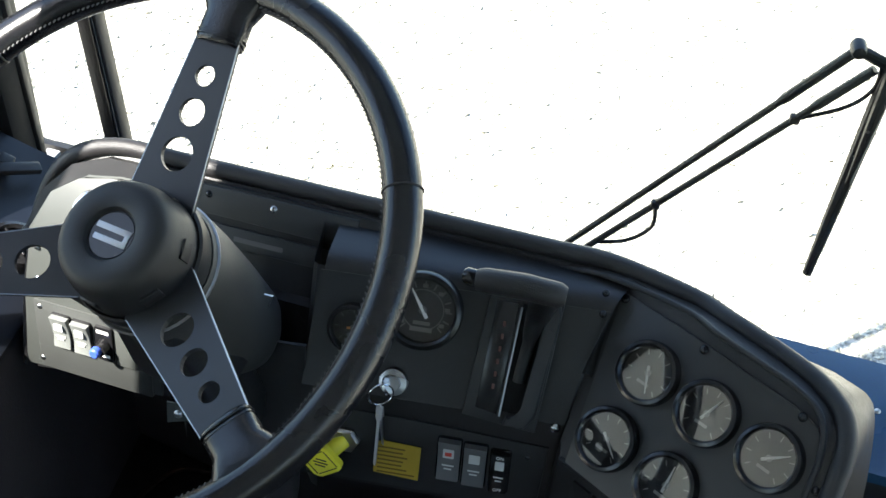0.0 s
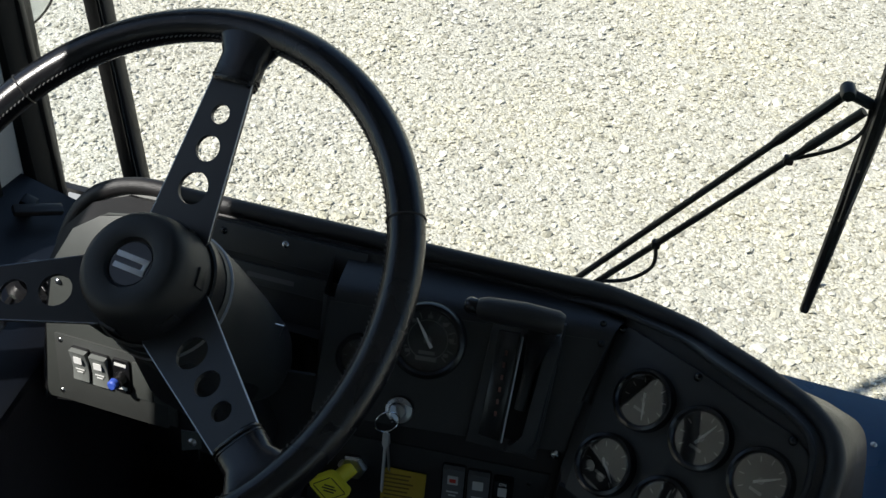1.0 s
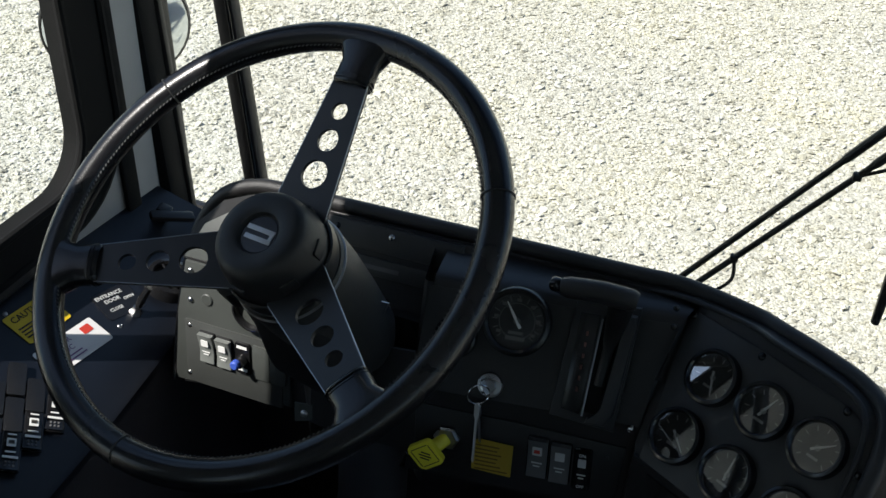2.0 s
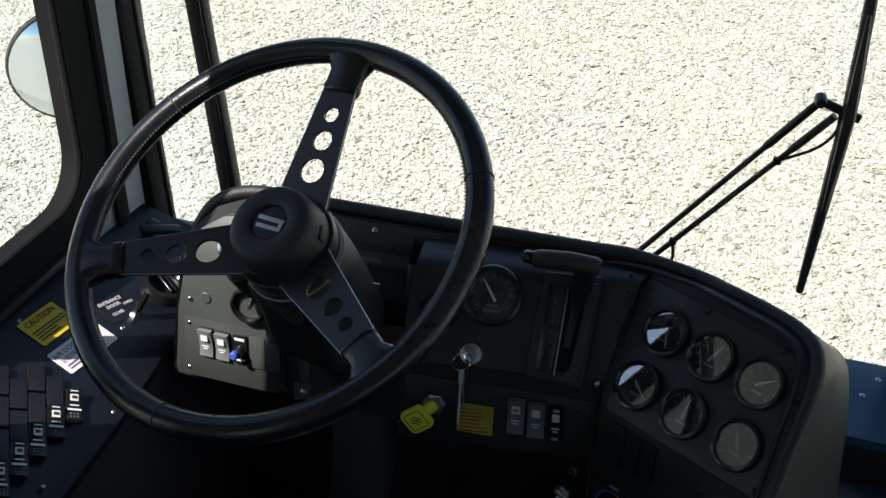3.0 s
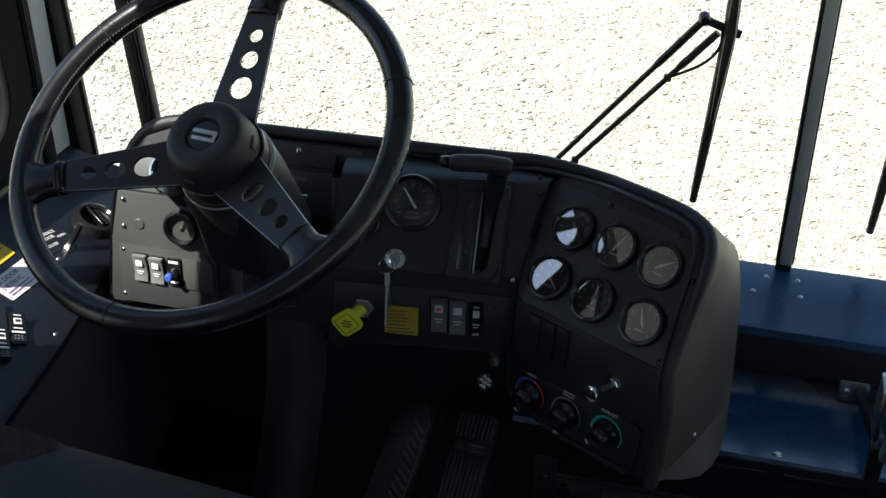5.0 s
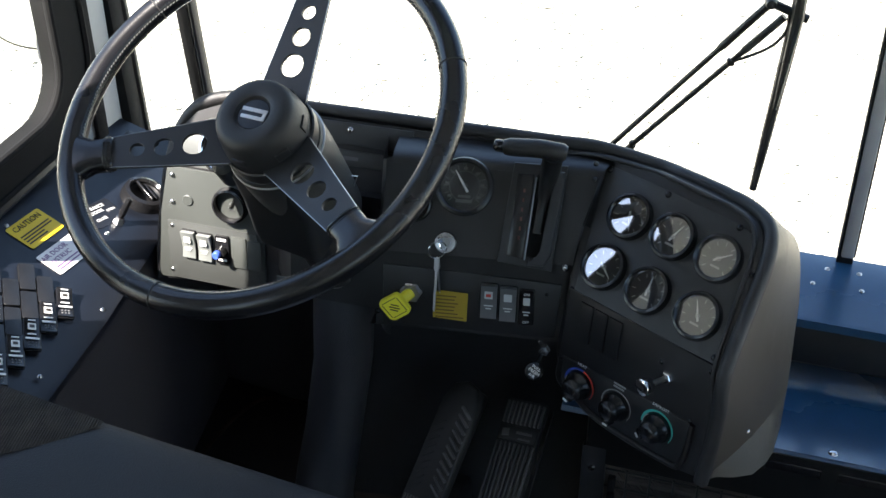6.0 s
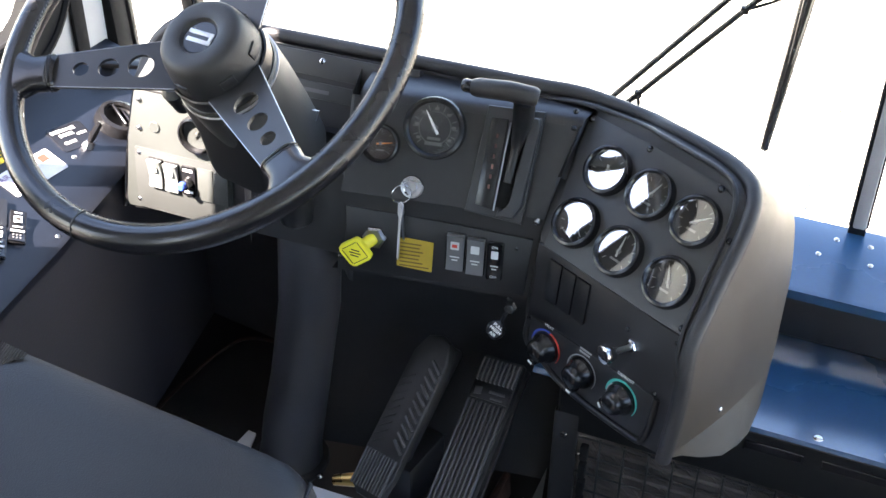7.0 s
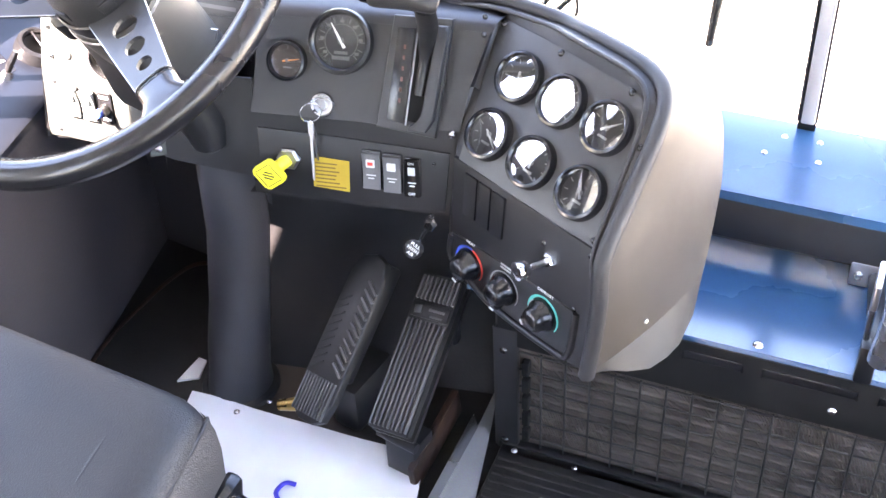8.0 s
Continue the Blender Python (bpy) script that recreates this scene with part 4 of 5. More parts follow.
part("under_panel", sheet([[M(x, 1.455, -0.002).translation, M(x, 1.455, -0.002).translation + Vector((0, 0.03, -0.006)), M(x, 1.455).translation + Vector((0, 0.24, -0.02))] for x in (0.10, 0.22, 0.355)]), BLACKM, dash)
# gauge pod
edge_a = [M(0.359, 1.453), M(0.366, 1.51), M(0.3715, 1.564), M(0.3795, 1.612), M(0.397, 1.666)]
edge_b = [Q(-0.100, 0.125, -0.001), Q(-0.100, 0.06, -0.001), P(-0.099, -0.083, -0.002), P(-0.116, 0.0, -0.003), P(-0.139, 0.088, -0.004)]
part("pod_fillet", sheet([[a.translation + Vector((-0.004, 0, 0)), a.translation, a.translation.lerp(b.translation, 0.45) + Vector((-0.002, 0.004, 0)), b.translation] for a, b in zip(edge_a, edge_b)]), FACE, dash)
part("pod_backing", slab(P(0, 0, -0.006), [(-0.150, 0.100), (-0.05, 0.104), (0.068, 0.102), (0.106, 0.086), (0.126, 0.05), (0.147, -0.085), (-0.100, -0.088)], 0.004), DASH, dash)
part("pod_plate", slab(P(0, 0, -0.003), [(-0.137, 0.086), (-0.05, 0.088), (0.062, 0.087), (0.085, 0.083), (0.100, 0.072), (0.110, 0.052), (0.128, -0.079), (-0.092, -0.084)], 0.005, bevel=0.001), PLATE, dash, "grey satin gauge plate")
part("pod_lower_panel", slab(Q(0, 0, -0.004), [(-0.100, 0.004), (0.148, 0.004), (0.147, -0.160), (0.100, -0.170), (-0.013, -0.168), (-0.098, -0.140)], 0.005, bevel=0.001), FACE, dash)
part("pod_under", sheet([[Q(u, w, 0).translation, Q(u, w + 0.012, -0.05).translation, Q(u, w - 0.01, -0.12).translation] for u, w in ((-0.100, 0.14), (-0.013, 0.167), (0.10, 0.168), (0.147, 0.158))]), BLACKM, dash)
part("control_plate", slab(Q(0, 0, 0.001), [(-0.092, -0.100), (-0.030, -0.096), (0.115, -0.090), (0.115, -0.150), (0.080, -0.160), (-0.020, -0.160), (-0.090, -0.138)], 0.0025, bevel=0.001), FACE, dash)
for k in range(3):
    part("slot_cover", slab(Q(-0.066 + 0.0235 * k, 0.034, 0.001), rounded(0.0215, 0.058, 0.0015), 0.003, bevel=0.0008), BLACKM, dash)
for u, v in ((-0.131, 0.081), (-0.038, 0.083), (0.070, 0.083), (0.113, 0.037), (0.122, -0.072)):
    screw(P(u, v, 0.002), dash, 0.0045, BLACKG)
for u, w in ((-0.094, 0.108), (0.056, 0.029), (0.125, 0.006), (0.112, 0.088), (0.107, 0.108)):
    screw(Q(u, w, 0.001), dash, 0.0035, BLACKG)
for x, z in ((0.3623, 1.561), (0.340, 1.5215), (0.336, 1.4506), (0.3917, 1.666), (0.1111, 1.4757), (0.3915, 1.684)):
    screw(M(x, z, 0.001), dash, 0.0036 if z != 1.561 else 0.0055, STEEL if z == 1.561 else BLACKG)
for x, z in ((-0.2174, 1.5054), (-0.2238, 1.430), (-0.2139, 1.5443), (-0.2100, 1.588)):
    screw(L(x, z, 0.006), dash, 0.004)
screw(U(0.051, 1.672, 0.003), dash, 0.0045)
screw(U(-0.02, 1.672, 0.003), dash, 0.0040, BLACKG)


def gauge(name, m, r, label, angle, ticks=9, rim=BLACKG, big=False, face=None, hand=None, lens=LENS, ink=GREYP):
    """A round gauge: deep bezel, black dial, print, needle and glass."""
    ob = thing(name, m.translation, label, "gauge", "dashboard gauges")
    part("bezel", lathe(m, [(r * 0.80, 0.001), (r * 0.80, 0.010), (r * 0.86, 0.0125), (r * 0.96, 0.0115), (r, 0.008), (r, 0)], 40), rim, ob)
    dial = part("dial", disc(m, r * 0.81, 0.0025, 0.0005, 36), face or DIAL, ob)
    bm = bmesh.new()
    for k in range(ticks):
        a = radians(225 - 270 * k / (ticks - 1))
        box(m @ pose(r * 0.64 * math.cos(a), r * 0.64 * math.sin(a), 0.0027, 0, 0, math.degrees(a)), r * 0.16, r * 0.03, 0.0004, bm=bm)
    part("scale", bm, ink, dial, smooth=False)
    box_m = m @ pose(0, -r * 0.34, 0.0028)
    part("print_bars", box(box_m, r * 0.42, r * 0.09, 0.0004), ink, dial)
    if big:
        part("odometer", box(m @ pose(0, -r * 0.50, 0.0028), r * 0.55, r * 0.11, 0.0006), ink, dial)
        for k in range(7):
            b = radians(215 - 250 * k / 6)
            part("numeral_bars", box(m @ pose(r * 0.60 * math.cos(b), r * 0.60 * math.sin(b), 0.0029), r * 0.13, r * 0.09, 0.0004), ink, dial)
        part("inner_ring", lathe(m @ pose(0, 0, 0.0028), [(r * 0.50, 0), (r * 0.50, 0.0004), (r * 0.52, 0.0004), (r * 0.52, 0)], 40), ink, dial)
    a = radians(angle)
    tip, tail = Vector((math.cos(a), math.sin(a), 0)) * r * 0.62, Vector((math.cos(a), math.sin(a), 0)) * -r * 0.22
    nd = part("needle", tube([m @ (tail + Vector((0, 0, 0.0045))), m @ (Vector((0, 0, 0.0048))), m @ (tip + Vector((0, 0, 0.0045)))], [r * 0.045, r * 0.05, r * 0.015], 6), hand or PRINT, ob)
    part("hub_cap", disc(m @ pose(0, 0, 0.003), r * 0.10, 0.003, 0.001, 14), ink, nd)
    glass = part("glass", lathe(m @ pose(0, 0, 0.0078), [(0, 0.00045), (r * 0.5, 0.00035), (r * 0.80, 0.0001)], 36), lens, ob)
    glass.visible_shadow = False
    return ob


GAUGES = [(-0.0695, 0.036, -65, "black round gauge with a long white needle in the top row"), (-0.0018, 0.037, 70, "black round gauge reflecting the window in the top row"), (0.0667, 0.037, 40, "black round gauge with its needle raised in the top row"),
          (-0.068, -0.037, -35, "black round gauge in the lower row, needle low"), (0.003, -0.038, 95, "black round gauge in the middle of the lower row"), (0.079, -0.037, 120, "black round gauge at the lower end of the plate")]
for u, v, a, text in GAUGES:
    gauge("gauge", P(u, v, 0.002), 0.0312, text, a)
gauge("speedometer", M(0.2218, 1.6474, 0.001), 0.0395, "large black speedometer with white numerals and needle", 122, 13, BLACKG, True, lens=DULLLENS, ink=FADED)
gauge("fuel_gauge", M(0.1558, 1.6229, 0.001), 0.0245, "small brown-faced gauge with an orange needle", 10, 7, BLACKG, False, AMBER, ORANGE, DULLLENS, FADED)
# grey dial, hand and print paint in the pale reflection on this gauge's glass
gauge("air_gauge", L(-0.1203, 1.5561, 0.004), 0.0275, "round gauge with a thick black rim, its grey face standing for a reflection in the glass", 60, 7, BLACKG, False, LEFTPLATE, SWPLATE, DULLLENS, SWPLATE)
gauge("voltmeter", U(-0.135, 1.626, 0.004), 0.034, "round gauge with a chrome rim half hidden by the hub", 60, 7, CHROME)
btn = thing("round_button", L(-0.189, 1.5506).translation, "flat grey round plug in the side plate", "plug")
part("cap", disc(L(-0.189, 1.5506, 0.004), 0.0085, 0.003, 0.0012), LEFTPLATE, btn)

# switches of the side plate
rocker("rocker_switch", L(-0.191, 1.481, 0.007), "grey rocker switch with a broad white window", SWITCHM, PRINT, w=0.021, h=0.043, group="side switches")
rocker("rocker_switch", L(-0.1655, 1.480, 0.007), "grey rocker switch with a broad white window", SWITCHM, PRINT, w=0.021, h=0.043, group="side switches")
dim = thing("dimmer_knob", L(-0.138, 1.480, 0.007).translation, "blue-tipped dimmer knob on a black switch body", "knob")
part("body", slab(L(-0.138, 1.481, 0.007), rounded(0.021, 0.046, 0.002), 0.004, bevel=0.001), BLACKG, dim)
part("mark", box(L(-0.138, 1.498, 0.0115), 0.015, 0.004, 0.0006), PRINT, dim)
part("mark", box(L(-0.138, 1.465, 0.0115), 0.013, 0.004, 0.0006), PRINT, dim)
part("stem", lathe(L(-0.138, 1.480, 0.010), [(0.0085, 0), (0.0075, 0.012), (0, 0.012)], 18), BLACKG, dim)
part("cap", lathe(L(-0.138, 1.480, 0.021) @ pose(-0.002, 0, 0), [(0.006, 0), (0.006, 0.007), (0.0045, 0.009), (0, 0.009)], 18), BLUEP, dim, "blue tip")
bl = thing("blank_plate", L(-0.1125, 1.480).translation, "blank grey switch cover in the side plate", "switch cover")
part("cover", slab(L(-0.1125, 1.480, 0.007), rounded(0.024, 0.050, 0.002), 0.0025, bevel=0.0008), LEFTPLATE, bl)
bl = thing("blank_plate", L(-0.0885, 1.480).translation, "blank grey switch cover in the side plate", "switch cover")
part("cover", slab(L(-0.0885, 1.479, 0.007), rounded(0.022, 0.048, 0.002), 0.0025, bevel=0.0008), LEFTPLATE, bl)

# main face controls
rocker("rocker_switch", M(0.2631, 1.5066, 0.002), "grey rocker switch with a red arrow symbol", SWITCH, SWITCHL, RED, w=0.022, h=0.050, group="face switches")
rocker("rocker_switch", M(0.2891, 1.5045, 0.002), "grey rocker switch with a pale symbol", SWITCH, SWITCHL, w=0.022, h=0.050, group="face switches")
sw = rocker("rocker_switch", M(0.3143, 1.5017, 0.002), "black rocker switch with white print", BLACKG, SWITCHL, w=0.018, h=0.050, group="face switches")
words("ON", M(0.3143, 1.524, 0.014), 0.005, PRINT, sw)
words("OFF", M(0.3143, 1.482, 0.010), 0.005, PRINT, sw)
sel = thing("gear_selector", M(0.316, 1.618).translation, "black gear selector with a ribbed bar handle over its slot", "gear selector")
part("plate", slab(M(0.316, 1.618, 0.0), [(-0.030, 0.070), (0.040, 0.070), (0.028, -0.070), (-0.044, -0.062)], 0.010, bevel=0.002), FACE, sel)
part("scale_strip", slab(M(0.305, 1.618, 0.010), [(-0.013, 0.056), (0.008, 0.056), (0.000, -0.056), (-0.021, -0.052)], 0.002, bevel=0.0006), BLACKG, sel)
for k, z in enumerate((1.648, 1.637, 1.626, 1.615, 1.604, 1.593)):
    part("gear_mark", box(M(0.3016 - 0.0006 * k, z, 0.0123), 0.0026, 0.0050, 0.0005), MARKS, sel)
# bright thin bar added as the highlight along the strip's edge
part("strip_highlight", tube([M(0.3160, 1.664, 0.0125).translation, M(0.3080, 1.568, 0.0125).translation], 0.0011, 6), EDGE, sel)
part("slot", slab(M(0.329, 1.618, 0.0102), [(-0.012, 0.056), (0.010, 0.056), (0.001, -0.054), (-0.020, -0.052)], 0.0006), GASKET, sel)
part("slot_guard", slab(M(0.332, 1.618, 0.010), [(0.007, 0.062), (0.021, 0.062), (0.021, 0.050), (0.011, -0.048), (0.002, -0.063), (-0.020, -0.063), (-0.017, -0.054), (-0.006, -0.052), (-0.001, -0.044), (0.008, 0.046)], 0.013, bevel=0.003), DASH, sel, "raised black slot guard")
part("slot_hook", slab(M(0.332, 1.618, 0.010), [(-0.007, 0.062), (0.007, 0.062), (0.007, 0.052), (-0.002, 0.054)], 0.011, bevel=0.002), DASH, sel)
part("stem", tube(smooth_path([M(0.322, 1.600, 0.012).translation, M(0.328, 1.645, 0.020).translation, Vector((0.334, 1.285, 1.690)), Vector((0.338, 1.262, 1.728))], 5), [0.006] * 5 + [0.008, 0.009, 0.010, 0.011, 0.012, 0.012] + [0.013] * 5, 12, flat=0.6), BLACKM, sel)
bar = part("handle", tube([Vector((0.277, 1.260, 1.740)), Vector((0.284, 1.259, 1.741)), Vector((0.32, 1.256, 1.743)), Vector((0.350, 1.254, 1.741)), Vector((0.355, 1.254, 1.740))], [0.0095, 0.0115, 0.012, 0.0115, 0.009], 16), DASH, sel, "grained black bar grip")
part("end_button", lathe(axes(Vector((0.279, 1.260, 1.740)), Vector((0, 0, 1)), Vector((-0.25, -0.97, 0)), Vector((-0.97, 0.25, 0))), [(0.007, 0), (0.008, 0.004), (0.008, 0.012), (0.006, 0.015), (0, 0.015)], 16), BLACKG, sel)
ign = thing("ignition_key", M(0.2012, 1.5804).translation, "steel ignition key with a ring hanging from its lock", "key")
part("lock", lathe(M(0.2012, 1.5804), [(0, 0.010), (0.007, 0.010), (0.008, 0.006), (0.0135, 0.005), (0.0145, 0.002), (0.0145, 0)], 28), STEEL, ign)
part("key_bow", slab(M(0.197, 1.5795, 0.012) @ pose(0, 0, 0, 0, 78, 20), rounded(0.022, 0.018, 0.006), 0.0022), CHROME, ign)
ringc = M(0.193, 1.5725, 0.020) @ pose(0, 0, 0, 20, 30, 0)
part("ring", tube([ringc @ Vector((0.0125 * math.cos(2 * math.pi * k / 28), 0.0125 * math.sin(2 * math.pi * k / 28), 0)) for k in range(28)], 0.0009, 8, closed=True), CHROME, ign)
part("hanging_key", slab(axes(Vector((0.1915, 1.2440, 1.531)), Vector((0.62, -0.20, 0)), Vector((0.05, 0.03, 0.998)), Vector((-0.30, -0.95, 0.04))), [(-0.0018, -0.042), (0.0012, -0.045), (0.0020, -0.040), (0.0022, 0.02), (0.0055, 0.026), (0.0055, 0.040), (0.0, 0.044), (-0.0048, 0.040), (-0.0048, 0.026), (-0.0018, 0.02)], 0.002), SATIN, ign)
part("hanging_key", slab(axes(Vector((0.1955, 1.2470, 1.540)), Vector((0.62, -0.20, 0)), Vector((-0.06, 0.03, 0.998)), Vector((-0.30, -0.95, 0.04))), [(-0.002, -0.022), (0.001, -0.025), (0.002, 0.012), (0.005, 0.018), (0.005, 0.030), (-0.005, 0.030), (-0.005, 0.018), (-0.002, 0.012)], 0.0016), STEEL, ign)
park = thing("parking_brake_knob", M(0.155, 1.508).translation, "yellow diamond-shaped pull knob on a steel nut", "knob")
part("nut", lathe(M(0.157, 1.510), [(0, 0.010), (0.013, 0.010), (0.0155, 0.007), (0.0155, 0), (0, 0)], 6), STEEL, park)
part("shaft", tube([M(0.157, 1.510, 0.006).translation, (M(0.157, 1.510, 0.024) @ pose(-0.0165, -0.0115, 0)).translation], 0.0082, 18), YELLOW, park)
km = M(0.157, 1.510, 0.024) @ pose(-0.0175, -0.0120, 0, 6, -8, 37)
part("head", slab(km, rounded(0.034, 0.034, 0.006), 0.007, bevel=0.0015), YELLOW, park)
for k in range(4):
    part("border_line", box(km @ pose(0, 0, 0, 0, 0, 90 * k) @ pose(0, 0.0125, 0.0072), 0.023, 0.0009, 0.0004), INK, park)
for k in range(3):
    part("print_bars", box(km @ pose(0, 0, 0, 0, 0, -45) @ pose(0, 0.0042 * (k - 1), 0.0072), 0.015 - 0.004 * abs(k - 1), 0.0017, 0.0004), INK, park)
plq = sticker("placard", M(0.2113, 1.4935, 0.004), [(-0.0235, 0.019), (-0.016, 0.023), (0.0235, 0.021), (0.0225, -0.021), (-0.0235, -0.018)], OCHRE, "worn ochre warning placard with brown print", "placard")
bars(M(0.2113, 1.4930, 0.0048), 0.040, 7, 0.0052, 0.0016, DULL, plq, seed=4)
fresh = thing("fresh_air_knob", M(0.335, 1.455).translation, "black round pull knob lettered in white", "knob")
fm = axes(Vector((0.333, 1.168, 1.459)), Vector((1, 0, 0)), Vector((0, 0.55, 0.83)), Vector((0, -0.83, 0.55)))
part("head", disc(fm, 0.0118, 0.008, 0.003), BLACKG, fresh)
words("PULL\nFRESH\nAIR", fm @ pose(0, 0, 0.0084, 0, 0, -30), 0.0058, PRINT, fresh)
part("shaft", tube([fm.translation, Vector((0.342, 1.215, 1.462))], 0.0028, 10), BLACKG, fresh)
part("nut", lathe(axes(Vector((0.342, 1.212, 1.462)), Vector((1, 0, 0)), Vector((0, 0.3, 0.95)), Vector((0, -0.95, 0.3))), [(0, 0.010), (0.006, 0.010), (0.0085, 0.006), (0.0085, 0), (0, 0)], 6), CHROME, fresh)

# heater controls on the pod's lower panel
for u, w, word, col, col2, turn, text in ((-0.058, 0.128, "HEAT", RED, BLUEP, -20, "black heat control knob inside a red and blue arc"), (0.004, 0.127, "", GREYP, GREYP, -5, "black fan control knob with grey print"), (0.070, 0.122, "DEFROST", TEAL, TEAL, -50, "black defrost control knob inside a teal arc")):
    m = Q(u, w, 0.0035)
    kn = thing("rotary_control", m.translation, text, "knob", "heater knobs")
    body = part("body", lathe(m, [(0.0205, 0), (0.0205, 0.004), (0.019, 0.007), (0.0165, 0.010), (0.0155, 0.017), (0.0135, 0.0215), (0.009, 0.0245), (0, 0.0258)], 36), BLACKG, kn)
    part("grip_fin", box(m @ pose(0, 0, 0, 0, 0, turn) @ pose(0, -0.016, 0.010), 0.016, 0.016, 0.016, 0.005, seg=3), BLACKG, kn)
    part("pointer", box(m @ pose(0, 0, 0, 0, 0, turn) @ pose(0, -0.0235, 0.0170), 0.007, 0.0024, 0.0016, 0.0004), PRINT, kn)
    part("skirt_line", tube([m @ Vector((0.0207 * math.cos(a), 0.0207 * math.sin(a), 0.0042)) for a in np.linspace(radians(185 + turn), radians(290 + turn), 14)], 0.0007, 6), GREYP, kn)
    for half, colour in ((0, col2), (1, col)):
        pts = [m @ Vector((0.0235 * math.cos(a), 0.0235 * math.sin(a), 0.0006)) for a in np.linspace(radians(185 - 105 * half), radians(80 - 110 * half), 12)]
        part("arc", tube(pts, 0.0020 if word else 0.0010, 6, flat=0.4), colour, kn)
    if word:
        words(word, m @ pose(0.0, 0.031, 0.0004), 0.0062, PRINT, kn)
    else:
        bars(m @ pose(0.004, 0.031, 0.0002), 0.026, 2, 0.0045, 0.0026, GREYP, kn, seed=7)
part("lower_molding", tube(smooth_path([Q(-0.094, 0.106, 0.002).translation, Q(-0.093, 0.138, 0.002).translation, Q(-0.060, 0.152, 0.002).translation, Q(-0.015, 0.166, 0.002).translation, Q(0.085, 0.166, 0.002).translation, Q(0.112, 0.155, 0.002).translation, Q(0.117, 0.090, 0.002).translation], 5), 0.0045, 10), BLACKM, dash)
chrome = thing("pull_handle", Q(0.070, 0.043).translation, "chrome pull handle on a threaded rod", "pull handle")
qm = Q(0.070, 0.043, 0.0)
part("nut", lathe(qm, [(0, 0.010), (0.007, 0.010), (0.010, 0.006), (0.010, 0), (0, 0)], 6), CHROME, chrome)
part("rod", tube([qm @ Vector((0, 0, 0.008)), qm @ Vector((-0.004, 0, 0.032))], 0.0035, 10), STEEL, chrome)
part("knob", lathe(qm @ pose(-0.004, 0, 0.028, 0, -10, 0), [(0.0035, 0), (0.009, 0.006), (0.0115, 0.014), (0.011, 0.020), (0.007, 0.022), (0, 0.0215)], 24), CHROME, chrome)

# ---- steering column and wheel ----
WC = Vector((-0.0114, 1.1690, 1.8089))
WA, WE_ = radians(-22.95), radians(58.0)
WN = Vector((math.sin(WA) * math.cos(WE_), -math.cos(WA) * math.cos(WE_), math.sin(WE_)))
WX = Vector((math.cos(WA), math.sin(WA), 0))
WY = WN.cross(WX)
WR, WT = 0.2439, 0.0160
WM = axes(WC, WX, WY, WN)
WH = WM @ pose(0, 0, 0.0097)
wheel = thing("steering_wheel", WC - WN * 0.07, "large black leather-wrapped steering wheel with three drilled spokes", "steering wheel")
part("rim", tube([WM @ Vector((WR * math.cos(2 * math.pi * k / 120), WR * math.sin(2 * math.pi * k / 120), 0)) for k in range(120)], WT, 18, closed=True), LEATHER, wheel)
SPOKES = (96.6, -26.4, -148.4)
for a in SPOKES:
    sm = WM @ pose(0, 0, 0, 0, 0, a)
    # spoke rises from the hub towards the rim
    tilt = sm @ pose(0.05, 0, -0.0363, 0, -math.degrees(math.atan2(0.034, 0.165)), 0)
    out = [(-0.01, -0.034), (0.0, -0.034), (0.045, -0.030), (0.152, -0.0209), (0.152, 0.0209), (0.045, 0.030), (0.0, 0.034), (-0.01, 0.034)]
    sp = part("spoke", slab(tilt, out, 0.0045, holes=((0.042, 0, 0.0155), (0.080, 0, 0.0125), (0.113, 0, 0.0095))), SPOKE, wheel, "dark grey steel spoke with three holes", smooth=False)
    for s in (-1, 1):
        part("spoke_edge", tube([tilt @ Vector((0.0, 0.0342 * s, 0.0042)), tilt @ Vector((0.045, 0.0302 * s, 0.0042)), tilt @ Vector((0.150, 0.0211 * s, 0.0042))], 0.0007, 5), EDGE, sp)
    cuff = [(0.188, 0.020, 0.010, -0.0075), (0.190, 0.0222, 0.0122, -0.0075), (0.200, 0.0225, 0.013, -0.006), (0.214, 0.022, 0.013, -0.004), (0.228, 0.030, 0.014, -0.001), (0.240, 0.045, 0.013, 0.0)]
    rows = []
    for x, w, t, z in cuff:
        rows.append([sm @ Vector((x, w * math.copysign(abs(math.cos(b)) ** 0.7, math.cos(b)), z + t * math.copysign(abs(math.sin(b)) ** 0.7, math.sin(b)))) for b in np.linspace(0, 2 * math.pi, 25)])
    part("spoke_cuff", sheet(rows), LEATHER, wheel, "black leather cuff, creased")
    for x0 in (0.193, 0.197):
        part("cuff_ridge", tube([sm @ Vector((x0, 0.0222 * math.copysign(abs(math.cos(b)) ** 0.7, math.cos(b)), -0.0066 + 0.0126 * math.copysign(abs(math.sin(b)) ** 0.7, math.sin(b)))) for b in np.linspace(0, 2 * math.pi, 24, endpoint=False)], 0.0012, 6, closed=True), LEATHER, wheel)
for a in (33, 155, -88):
    sm = WM @ pose(0, 0, 0, 0, 0, a) @ pose(WR, 0, 0)
    part("rim_seam", tube([sm @ Vector(((WT + 0.0002) * math.cos(b), 0, (WT + 0.0002) * math.sin(b))) for b in np.linspace(0, 2 * math.pi, 24, endpoint=False)], 0.0009, 6, closed=True), RUBBER, wheel)
bm = bmesh.new()
